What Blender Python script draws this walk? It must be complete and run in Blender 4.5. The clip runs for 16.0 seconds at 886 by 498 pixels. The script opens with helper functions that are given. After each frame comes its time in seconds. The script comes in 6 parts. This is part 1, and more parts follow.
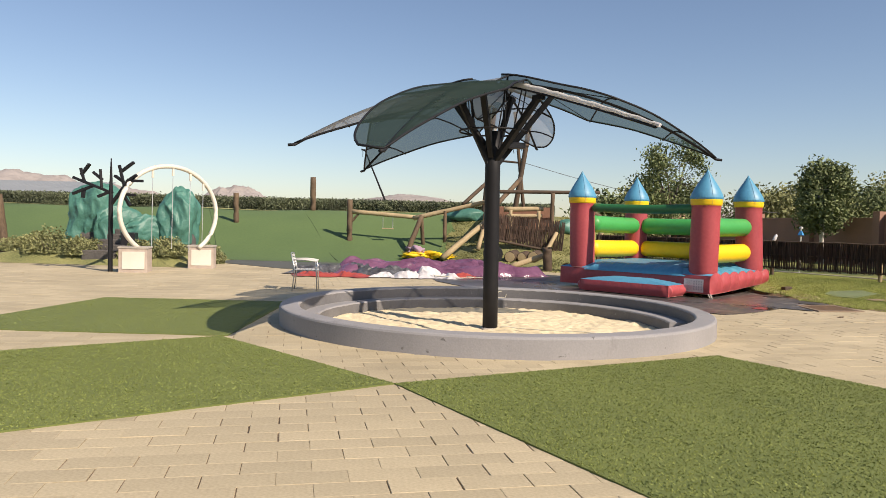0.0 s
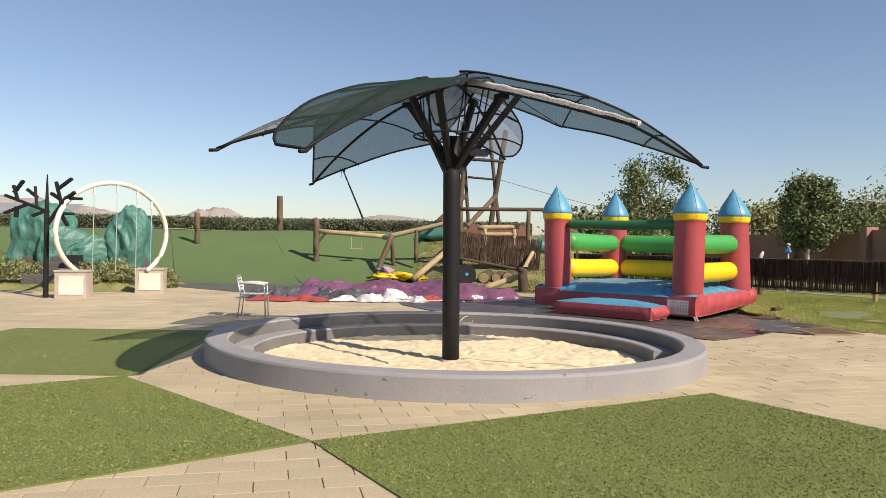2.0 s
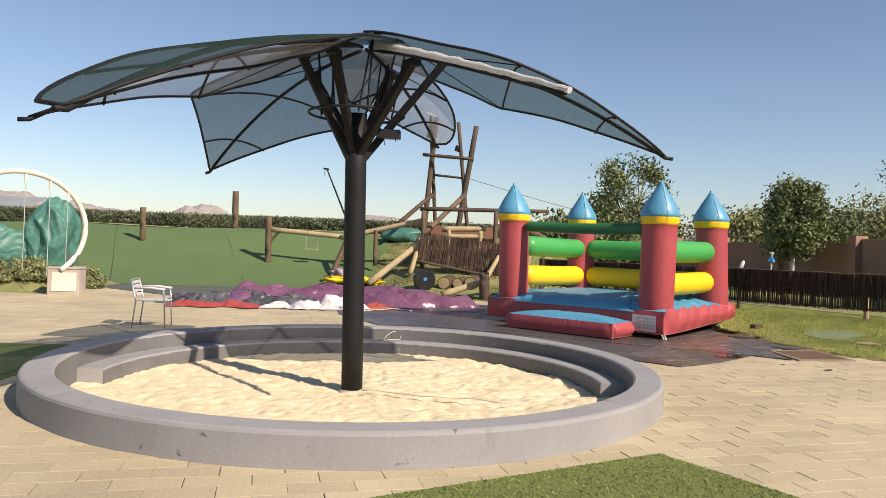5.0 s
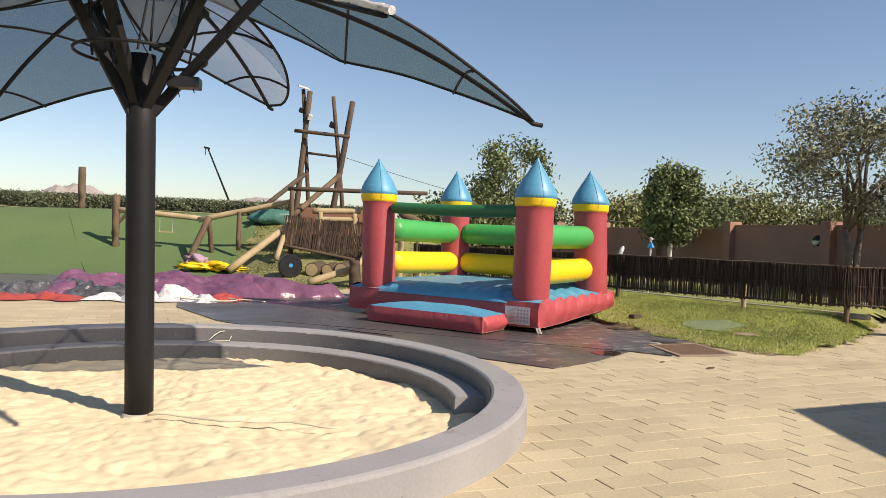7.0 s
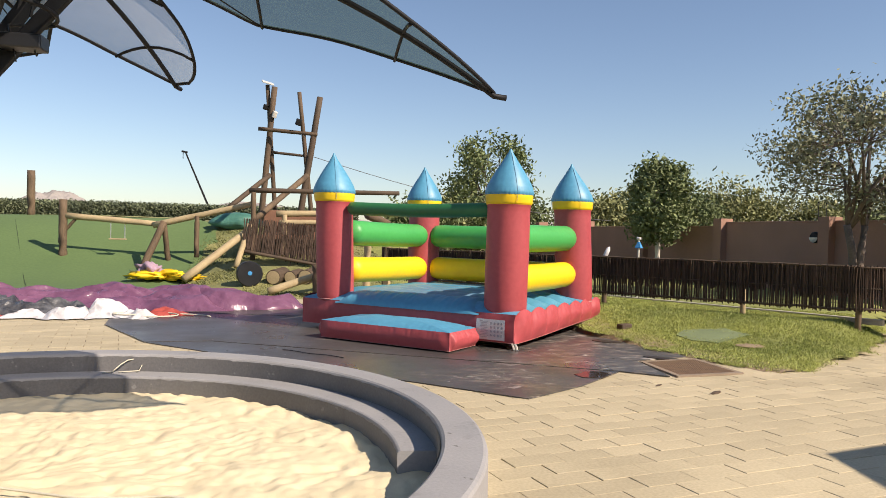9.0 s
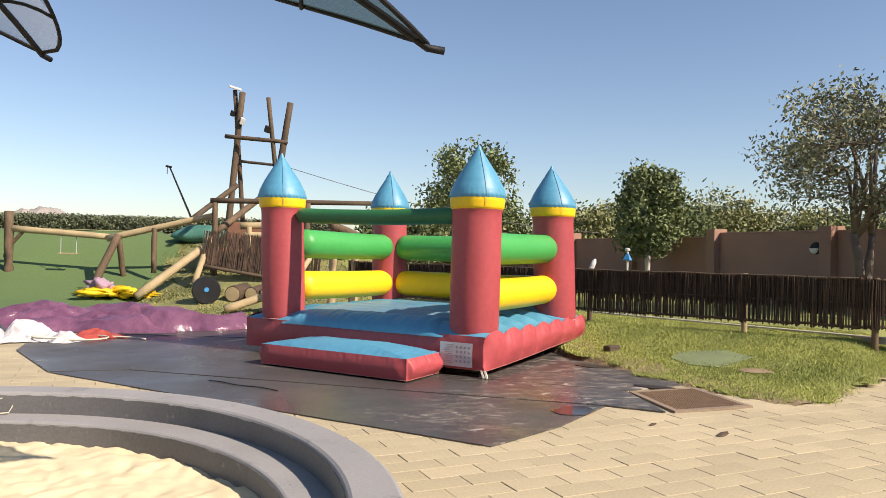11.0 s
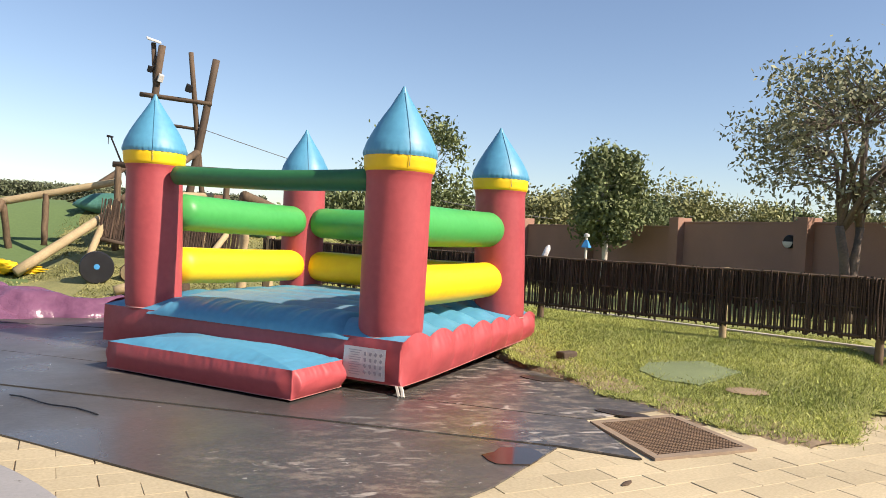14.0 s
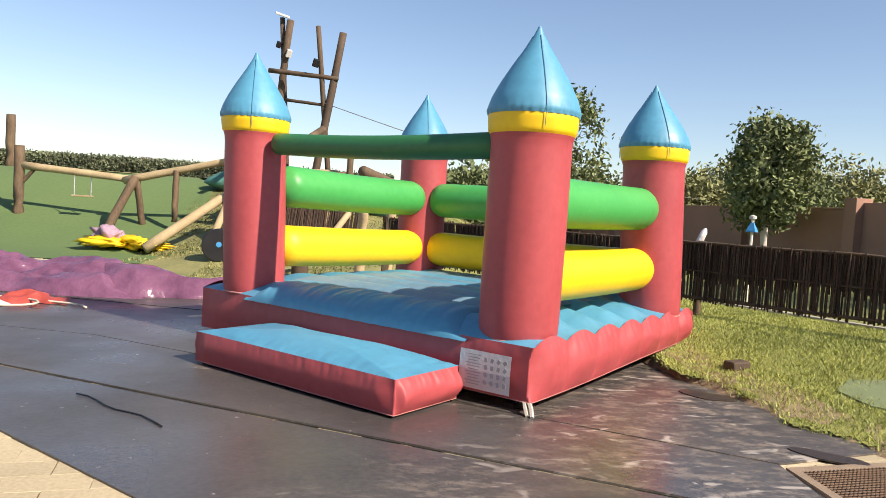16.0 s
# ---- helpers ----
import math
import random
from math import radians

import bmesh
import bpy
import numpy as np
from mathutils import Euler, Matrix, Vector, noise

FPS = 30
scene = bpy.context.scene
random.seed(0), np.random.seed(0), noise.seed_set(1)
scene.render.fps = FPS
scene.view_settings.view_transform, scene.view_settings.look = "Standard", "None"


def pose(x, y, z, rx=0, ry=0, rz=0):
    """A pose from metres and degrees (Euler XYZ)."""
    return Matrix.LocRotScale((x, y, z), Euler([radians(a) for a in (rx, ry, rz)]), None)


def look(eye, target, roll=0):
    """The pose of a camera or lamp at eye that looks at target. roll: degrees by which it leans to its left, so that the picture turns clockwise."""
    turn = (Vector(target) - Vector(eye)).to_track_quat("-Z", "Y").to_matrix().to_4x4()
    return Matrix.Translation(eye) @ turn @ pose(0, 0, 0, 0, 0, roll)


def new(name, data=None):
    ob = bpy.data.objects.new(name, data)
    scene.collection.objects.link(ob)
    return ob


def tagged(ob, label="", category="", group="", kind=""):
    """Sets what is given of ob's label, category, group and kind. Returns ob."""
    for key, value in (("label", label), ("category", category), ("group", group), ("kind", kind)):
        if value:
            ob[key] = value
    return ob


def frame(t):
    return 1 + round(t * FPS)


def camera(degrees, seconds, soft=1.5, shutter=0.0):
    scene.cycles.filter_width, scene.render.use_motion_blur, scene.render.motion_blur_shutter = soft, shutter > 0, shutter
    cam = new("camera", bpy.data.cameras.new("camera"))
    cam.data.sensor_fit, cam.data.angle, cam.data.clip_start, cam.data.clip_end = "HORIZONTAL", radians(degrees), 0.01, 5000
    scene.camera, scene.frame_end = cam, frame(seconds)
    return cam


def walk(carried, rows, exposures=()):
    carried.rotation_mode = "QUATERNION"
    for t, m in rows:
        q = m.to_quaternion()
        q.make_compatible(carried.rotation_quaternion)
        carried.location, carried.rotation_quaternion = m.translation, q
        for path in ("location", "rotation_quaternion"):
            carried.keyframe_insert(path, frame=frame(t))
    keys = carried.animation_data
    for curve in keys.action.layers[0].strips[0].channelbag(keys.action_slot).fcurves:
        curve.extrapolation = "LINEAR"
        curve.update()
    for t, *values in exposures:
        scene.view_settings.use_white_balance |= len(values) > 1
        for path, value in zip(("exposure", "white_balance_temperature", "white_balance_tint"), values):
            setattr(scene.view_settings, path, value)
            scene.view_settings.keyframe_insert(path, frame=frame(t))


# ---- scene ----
cam = camera(62.12, 16.0, soft=0.45)
PATH = [
    (0, (-0.310, -11.527, 1.508), (-0.509, -6.534, 1.334), 1.47),
    (0.5, (-0.264, -11.109, 1.484), (-0.454, -6.118, 1.263), 0.64),
    (1, (-0.097, -10.820, 1.500), (-0.230, -5.826, 1.309), 1.25),
    (1.5, (-0.029, -10.628, 1.499), (-0.079, -5.630, 1.365), 1.41),
    (2, (0.023, -10.142, 1.475), (-0.054, -5.143, 1.443), 1.04),
    (2.5, (0.183, -9.854, 1.474), (0.121, -4.855, 1.434), 0.86),
    (3, (0.346, -9.606, 1.501), (0.320, -4.606, 1.490), 0.87),
    (3.5, (0.475, -9.277, 1.474), (0.459, -4.277, 1.477), -0.06),
    (3.7, (0.575, -9.115, 1.472), (0.588, -4.115, 1.491), 0.60),
    (5.8, (1.153, -7.764, 1.553), (1.208, -2.766, 1.431), 2.81),
    (6, (1.226, -7.639, 1.437), (1.510, -2.649, 1.293), 2.75),
    (6.5, (1.445, -7.075, 1.609), (2.160, -2.128, 1.489), 2.73),
    (7, (1.611, -6.654, 1.543), (2.348, -1.710, 1.443), 2.38),
    (7.5, (1.762, -6.505, 1.552), (2.495, -1.560, 1.439), 2.40),
    (8, (2.013, -5.787, 1.500), (2.712, -0.837, 1.423), 1.25),
    (8.5, (2.111, -5.435, 1.587), (2.911, -0.500, 1.487), 1.53),
    (11, (2.801, -3.845, 1.526), (3.703, 1.073, 1.542), 1.25),
    (11.5, (3.056, -3.465, 1.522), (4.173, 1.406, 1.363), 1.96),
    (12, (3.161, -3.173, 1.491), (4.423, 1.662, 1.338), 3.03),
    (12.5, (3.299, -2.694, 1.456), (4.537, 2.144, 1.207), 2.93),
    (13, (3.422, -2.486, 1.540), (4.645, 2.357, 1.313), 2.81),
    (13.5, (3.490, -2.201, 1.520), (4.728, 2.641, 1.380), 2.88),
    (14, (3.608, -1.772, 1.467), (4.822, 3.078, 1.390), 3.15),
    (14.5, (3.689, -1.542, 1.454), (4.905, 3.307, 1.393), 3.69),
    (15, (3.713, -1.131, 1.447), (4.811, 3.746, 1.379), 3.45),
    (15.5, (3.771, -0.725, 1.458), (4.640, 4.198, 1.362), 3.40),
    (16, (3.847, -0.464, 1.450), (4.201, 4.517, 1.190), 3.70),
]
walk(cam, [(t, look(eye, target, roll)) for t, eye, target, roll in PATH],
     [(0, 0.30, 6950, 16), (3.5, 0.33, 6850, 16), (6, 0.37, 6950, 15), (8.5, 0.46, 6950, 15), (11, 0.55, 6950, 15), (14.5, 0.73, 6950, 15), (16, 0.74, 6950, 15)])
# ---- world, sun, exposure ----
SUN_TO = Vector((math.cos(radians(-40.0)) * math.cos(radians(39)), math.sin(radians(-40.0)) * math.cos(radians(39)), math.sin(radians(39))))
world = bpy.data.worlds.new("sky")
scene.world = world
world.use_nodes = True
wn = world.node_tree
wn.nodes.clear()
sky = wn.nodes.new("ShaderNodeTexSky")
sky.sky_type, sky.sun_disc = "NISHITA", False
sky.sun_elevation, sky.sun_rotation = radians(39), math.atan2(SUN_TO.x, SUN_TO.y)
sky.air_density, sky.dust_density, sky.ozone_density = 0.95, 0.5, 2.5
bg = wn.nodes.new("ShaderNodeBackground")
bg.inputs["Strength"].default_value = 0.101
wout = wn.nodes.new("ShaderNodeOutputWorld")
wn.links.new(sky.outputs["Color"], bg.inputs["Color"])
wn.links.new(bg.outputs["Background"], wout.inputs["Surface"])
sun = new("sun", bpy.data.lights.new("sun", "SUN"))
sun.data.energy, sun.data.angle, sun.data.color = 5.0, radians(0.55), (1.0, 0.91, 0.78)
sun.matrix_basis = look(SUN_TO * 50, (0, 0, 0))


# ---- materials ----
def mat(name, col, col2=None, rough=0.7, scale=3.0, fine=60.0, var=0.5, bump=0.15, metal=0.0, island=0.0, stretch=(1, 1, 1), alpha=1.0, spec=0.5, dist=0.01):
    """A noisy painted, woven or mineral surface: two colours mixed by a broad and a fine noise, with relief."""
    m = bpy.data.materials.new(name)
    m.use_nodes = True
    n, l = m.node_tree.nodes, m.node_tree.links
    b = n["Principled BSDF"]
    col2 = col2 or tuple(c * 0.7 for c in col)
    co, mp = n.new("ShaderNodeTexCoord"), n.new("ShaderNodeMapping")
    mp.inputs["Scale"].default_value = stretch
    l.new(co.outputs["Object"], mp.inputs["Vector"])
    big, small = n.new("ShaderNodeTexNoise"), n.new("ShaderNodeTexNoise")
    big.inputs["Scale"].default_value, big.inputs["Detail"].default_value = scale, 5
    small.inputs["Scale"].default_value, small.inputs["Detail"].default_value = fine, 4
    for q in (big, small):
        l.new(mp.outputs["Vector"], q.inputs["Vector"])
    mixf = n.new("ShaderNodeMix")
    mixf.inputs[0].default_value = 0.45
    l.new(big.outputs["Fac"], mixf.inputs[2]), l.new(small.outputs["Fac"], mixf.inputs[3])
    rng = n.new("ShaderNodeMapRange")
    rng.inputs["From Min"].default_value, rng.inputs["From Max"].default_value = 0.5 - 0.28 / max(var, 0.05) * 0.5, 0.5 + 0.28 / max(var, 0.05) * 0.5
    l.new(mixf.outputs[0], rng.inputs["Value"])
    mix = n.new("ShaderNodeMix")
    mix.data_type = "RGBA"
    mix.inputs[6].default_value, mix.inputs[7].default_value = (*col2, 1), (*col, 1)
    l.new(rng.outputs["Result"], mix.inputs[0])
    last = mix.outputs[2]
    if island:
        hs, geo, oi = n.new("ShaderNodeHueSaturation"), n.new("ShaderNodeNewGeometry"), n.new("ShaderNodeObjectInfo")
        add, mr = n.new("ShaderNodeMath"), n.new("ShaderNodeMapRange")
        l.new(geo.outputs["Random Per Island"], add.inputs[0]), l.new(oi.outputs["Random"], add.inputs[1])
        wr = n.new("ShaderNodeMath")
        wr.operation = "FRACT"
        l.new(add.outputs[0], wr.inputs[0]), l.new(wr.outputs[0], mr.inputs["Value"])
        mr.inputs["To Min"].default_value, mr.inputs["To Max"].default_value = 1 - island, 1 + island
        l.new(mr.outputs["Result"], hs.inputs["Value"]), l.new(last, hs.inputs["Color"])
        last = hs.outputs["Color"]
    l.new(last, b.inputs["Base Color"])
    rr = n.new("ShaderNodeMapRange")
    rr.inputs["To Min"].default_value, rr.inputs["To Max"].default_value = max(0.02, rough - 0.12), min(1, rough + 0.12)
    l.new(big.outputs["Fac"], rr.inputs["Value"]), l.new(rr.outputs["Result"], b.inputs["Roughness"])
    b.inputs["Metallic"].default_value = metal
    b.inputs["Specular IOR Level"].default_value = spec
    if bump:
        bp = n.new("ShaderNodeBump")
        bp.inputs["Strength"].default_value, bp.inputs["Distance"].default_value = bump, dist
        l.new(mixf.outputs[0], bp.inputs["Height"]), l.new(bp.outputs["Normal"], b.inputs["Normal"])
    if alpha < 1:
        b.inputs["Alpha"].default_value = alpha
    return m


M = {}
M["paver"] = mat("sandy concrete paver", (0.515, 0.437, 0.287), (0.345, 0.288, 0.185), 0.85, 0.55, 45, 0.9, 0.35, island=0.09)
M["joint"] = mat("dirty paver joint", (0.30, 0.22, 0.14), (0.07, 0.05, 0.032), 0.95, 1.3, 30, 0.9)
M["turf"] = mat("artificial turf", (0.155, 0.190, 0.048), (0.105, 0.132, 0.031), 0.85, 0.9, 150, 0.7, 0.6, dist=0.008)
M["turf_fade"] = mat("faded green mound carpet", (0.108, 0.170, 0.055), (0.075, 0.125, 0.041), 0.85, 0.30, 14, 0.8, 0.4)
M["blade"] = mat("turf blades", (0.215, 0.25, 0.066), (0.155, 0.188, 0.045), 0.75, 2, 50, 0.6, 0, island=0.28)
M["lawn"] = mat("mown lawn", (0.32, 0.32, 0.09), (0.11, 0.13, 0.033), 0.9, 1.0, 40, 0.9, 0.8, dist=0.03)
M["grass"] = mat("grass blades", (0.44, 0.46, 0.125), (0.19, 0.235, 0.05), 0.6, 0.8, 12, 0.9, 0, island=0.5)
M["slate"] = mat("dark grey ground strip", (0.11, 0.115, 0.10), (0.07, 0.075, 0.065), 0.85, 1.2, 30, 0.8, 0.3)
M["seamdark"] = mat("dark carpet joint", (0.045, 0.07, 0.028), None, 0.9, 4, 40)
M["drygrass"] = mat("dry grass bank", (0.33, 0.31, 0.12), (0.12, 0.135, 0.045), 0.95, 0.9, 25, 0.9, 0.8, dist=0.03, island=0.3)
M["soil"] = mat("bare soil", (0.30, 0.22, 0.14), (0.18, 0.13, 0.08), 0.95, 0.6, 30, 0.8, 0.6, dist=0.03)
M["field"] = mat("dry farmland", (0.30, 0.25, 0.14), (0.14, 0.16, 0.07), 0.95, 0.02, 0.6, 0.9, 0.2)
M["sand"] = mat("pale play sand", (0.73, 0.625, 0.42), (0.60, 0.50, 0.32), 0.95, 3.0, 120, 0.8, 0.6)
M["steel"] = mat("black painted steel", (0.007, 0.0072, 0.0085), (0.016, 0.016, 0.018), 0.6, 5, 120, 0.6, 0.08, spec=0.28)
M["concrete"] = mat("rough concrete", (0.46, 0.42, 0.36), (0.32, 0.29, 0.24), 0.9, 2, 60, 0.8, 0.5)
M["pvcred"] = mat("worn red vinyl", (0.43, 0.075, 0.082), (0.34, 0.052, 0.060), 0.5, 1.1, 14, 0.8, 0.16, dist=0.02)
M["pvcblue"] = mat("worn sky blue vinyl", (0.082, 0.305, 0.455), (0.062, 0.235, 0.365), 0.46, 1.4, 14, 0.8, 0.10, dist=0.02)
M["pvcnavy"] = mat("dusty blue floor vinyl", (0.16, 0.28, 0.36), (0.10, 0.20, 0.29), 0.5, 1.2, 14, 0.8, 0.10, dist=0.02)
M["pvcgreen"] = mat("worn green vinyl", (0.055, 0.36, 0.085), (0.04, 0.30, 0.065), 0.47, 1.2, 14, 0.8, 0.10, dist=0.02)
M["pvcdark"] = mat("dark green vinyl", (0.025, 0.16, 0.05), (0.02, 0.12, 0.04), 0.47, 1.2, 14, 0.8, 0.10, dist=0.02)
M["pvcyellow"] = mat("worn yellow vinyl", (0.88, 0.60, 0.012), (0.78, 0.48, 0.01), 0.5, 1.2, 14, 0.6, 0.08, dist=0.02)
M["capseam"] = mat("blue cap seam", (0.05, 0.18, 0.28), None, 0.5, 4, 40)
M["seam"] = mat("pale pink welt", (0.52, 0.24, 0.22), None, 0.6, 4, 40)
M["webbing"] = mat("pale webbing strap", (0.60, 0.56, 0.48), None, 0.7, 9, 90)
M["paper"] = mat("printed white label", (0.72, 0.69, 0.65), (0.58, 0.55, 0.52), 0.5, 5, 30, 0.5, 0.5, dist=0.015)
M["ink"] = mat("grey print", (0.46, 0.44, 0.43), None, 0.6, 10, 60, 0.4, 0)
M["purple"] = mat("shiny purple vinyl", (0.205, 0.09, 0.155), (0.115, 0.046, 0.088), 0.25, 1.6, 6, 0.8, 0.75, dist=0.09)
M["redcloth"] = mat("faded red vinyl", (0.42, 0.075, 0.055), (0.30, 0.05, 0.038), 0.45, 2, 22, 0.8, 0.3, dist=0.03)
M["greycloth"] = mat("grey black vinyl", (0.13, 0.13, 0.135), (0.02, 0.02, 0.022), 0.32, 3.0, 9, 1.0, 0.9, dist=0.10)
M["whitecloth"] = mat("white vinyl", (0.74, 0.71, 0.70), (0.42, 0.40, 0.40), 0.5, 2.5, 9, 0.8, 0.8, dist=0.08)
M["rope"] = mat("pale rope", (0.62, 0.58, 0.46), None, 0.85, 20, 200)
M["alu"] = mat("brushed aluminium", (0.72, 0.72, 0.70), (0.6, 0.6, 0.58), 0.38, 6, 90, 0.5, 0.05, metal=0.85)
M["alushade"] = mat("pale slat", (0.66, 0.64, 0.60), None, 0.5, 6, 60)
M["white"] = mat("chalky white paint", (0.74, 0.71, 0.62), (0.58, 0.54, 0.44), 0.6, 1.4, 40, 0.8, 0.15)
M["brickblock"] = mat("pale brick plinth", (0.50, 0.42, 0.35), (0.36, 0.29, 0.24), 0.9, 4, 60, 0.8, 0.5)
M["brick"] = mat("brown face brick wall", (0.37, 0.21, 0.15), (0.27, 0.155, 0.11), 0.9, 1.0, 50, 0.8, 0.4)
M["log"] = mat("weathered pine pole", (0.165, 0.11, 0.063), (0.07, 0.046, 0.027), 0.8, 2.5, 30, 0.9, 0.5, stretch=(1, 1, 0.25))
M["palelog"] = mat("pale peeled pole", (0.46, 0.36, 0.205), (0.30, 0.225, 0.125), 0.8, 2.5, 30, 0.9, 0.4)
M["towerlog"] = mat("brown weathered tower pole", (0.125, 0.082, 0.05), (0.045, 0.03, 0.019), 0.85, 2.5, 30, 0.9, 0.5, stretch=(1, 1, 0.25))
M["darklog"] = mat("dark weathered pole", (0.10, 0.065, 0.04), (0.05, 0.034, 0.022), 0.8, 2.5, 30, 0.9, 0.5)
M["reed"] = mat("dark reed sticks", (0.105, 0.068, 0.05), (0.036, 0.026, 0.02), 0.9, 3, 40, 0.9, 0.3, island=0.45, spec=0.25)
M["frame"] = mat("dusty steel frame", (0.30, 0.23, 0.16), (0.19, 0.14, 0.10), 0.75, 8, 90, 0.8, 0.3)
M["rust"] = mat("rusty steel grating", (0.17, 0.105, 0.06), (0.09, 0.055, 0.033), 0.8, 8, 90, 0.8, 0.4)
M["water"] = mat("wet puddle", (0.05, 0.035, 0.025), None, 0.05, 3, 20, 0.3, 0.0)
M["tarp"] = mat("teal green tarpaulin", (0.075, 0.215, 0.165), (0.045, 0.145, 0.112), 0.5, 1.0, 7, 0.8, 0.8, dist=0.07)
M["rockdark"] = mat("dark rock", (0.12, 0.11, 0.10), (0.06, 0.055, 0.05), 0.9, 2, 20, 0.9, 0.8, dist=0.05)
M["leafdark"] = mat("dark tree leaf", (0.20, 0.235, 0.105), (0.085, 0.108, 0.047), 0.78, 0.6, 6, 0.9, 0, island=0.35, spec=0.2)
M["leafolive"] = mat("olive tree leaf", (0.28, 0.285, 0.13), (0.14, 0.15, 0.066), 0.78, 0.6, 6, 0.9, 0, island=0.32, spec=0.2)
M["leafgrey"] = mat("grey green acacia leaf", (0.30, 0.305, 0.19), (0.13, 0.138, 0.085), 0.78, 0.6, 6, 0.9, 0, island=0.5, spec=0.2)
M["leafhedge"] = mat("hedge leaf", (0.17, 0.195, 0.105), (0.035, 0.045, 0.026), 0.75, 0.8, 9, 0.9, 0, island=0.6)
M["bark"] = mat("grey bark", (0.17, 0.13, 0.10), (0.09, 0.07, 0.055), 0.9, 4, 30, 0.9, 0.7, dist=0.02)
M["barkwhite"] = mat("whitewashed bark", (0.58, 0.54, 0.47), (0.40, 0.36, 0.30), 0.9, 4, 30, 0.8, 0.5)
M["hill"] = mat("hazy rocky hillside", (0.36, 0.32, 0.295), (0.23, 0.21, 0.195), 1.0, 0.02, 0.12, 0.9, 0.25, dist=3)
M["roofsheet"] = mat("pale blue roof sheeting", (0.27, 0.29, 0.30), (0.21, 0.23, 0.24), 0.6, 0.6, 6, 0.6, 0.1)
M["shedwall"] = mat("shaded shed wall", (0.20, 0.17, 0.14), None, 0.9, 1, 10)
M["black"] = mat("black plastic", (0.016, 0.016, 0.018), None, 0.4, 6, 60)
M["bluepaint"] = mat("blue paint", (0.05, 0.30, 0.62), None, 0.5, 6, 60)
M["plank"] = mat("reddish plank", (0.26, 0.13, 0.08), (0.16, 0.08, 0.05), 0.8, 2, 30, 0.8, 0.4)
M["cable"] = mat("grey wire", (0.16, 0.16, 0.17), None, 0.6, 6, 60)
M["wall"] = mat("cream plaster wall", (0.58, 0.52, 0.43), (0.50, 0.44, 0.36), 0.9, 1, 40, 0.6, 0.2)
M["glasslamp"] = mat("opal lamp glass", (0.72, 0.70, 0.66), None, 0.3, 6, 60, 0.3, 0)
M["pink"] = mat("lilac pink cloth", (0.40, 0.28, 0.35), (0.25, 0.16, 0.22), 0.7, 4, 40)
M["lid"] = mat("green painted lid", (0.19, 0.235, 0.115), (0.12, 0.155, 0.075), 0.85, 4, 60, 0.9, 0.3)
M["stain"] = mat("dark wet stain", (0.035, 0.026, 0.021), (0.06, 0.042, 0.032), 0.32, 6, 60, 0.8, 0.2)


def shade_net(name, dark, light, holes):
    """Knitted shade cloth: part of the light passes through it."""
    m = bpy.data.materials.new(name)
    m.use_nodes = True
    n, l = m.node_tree.nodes, m.node_tree.links
    n.clear()
    out, co = n.new("ShaderNodeOutputMaterial"), n.new("ShaderNodeTexCoord")
    dif, tra, hole = n.new("ShaderNodeBsdfDiffuse"), n.new("ShaderNodeBsdfTranslucent"), n.new("ShaderNodeBsdfTransparent")
    no = n.new("ShaderNodeTexNoise")
    no.inputs["Scale"].default_value, no.inputs["Detail"].default_value = 2.0, 6
    l.new(co.outputs["Object"], no.inputs["Vector"])
    ramp = n.new("ShaderNodeMix")
    ramp.data_type = "RGBA"
    ramp.inputs[6].default_value, ramp.inputs[7].default_value = (*dark, 1), (*light, 1)
    l.new(no.outputs["Fac"], ramp.inputs[0])
    l.new(ramp.outputs[2], dif.inputs["Color"]), l.new(ramp.outputs[2], tra.inputs["Color"])
    a, b = n.new("ShaderNodeMixShader"), n.new("ShaderNodeMixShader")
    a.inputs[0].default_value, b.inputs[0].default_value = 0.45, holes
    l.new(dif.outputs[0], a.inputs[1]), l.new(tra.outputs[0], a.inputs[2])
    l.new(a.outputs[0], b.inputs[1]), l.new(hole.outputs[0], b.inputs[2])
    l.new(b.outputs[0], out.inputs["Surface"])
    return m


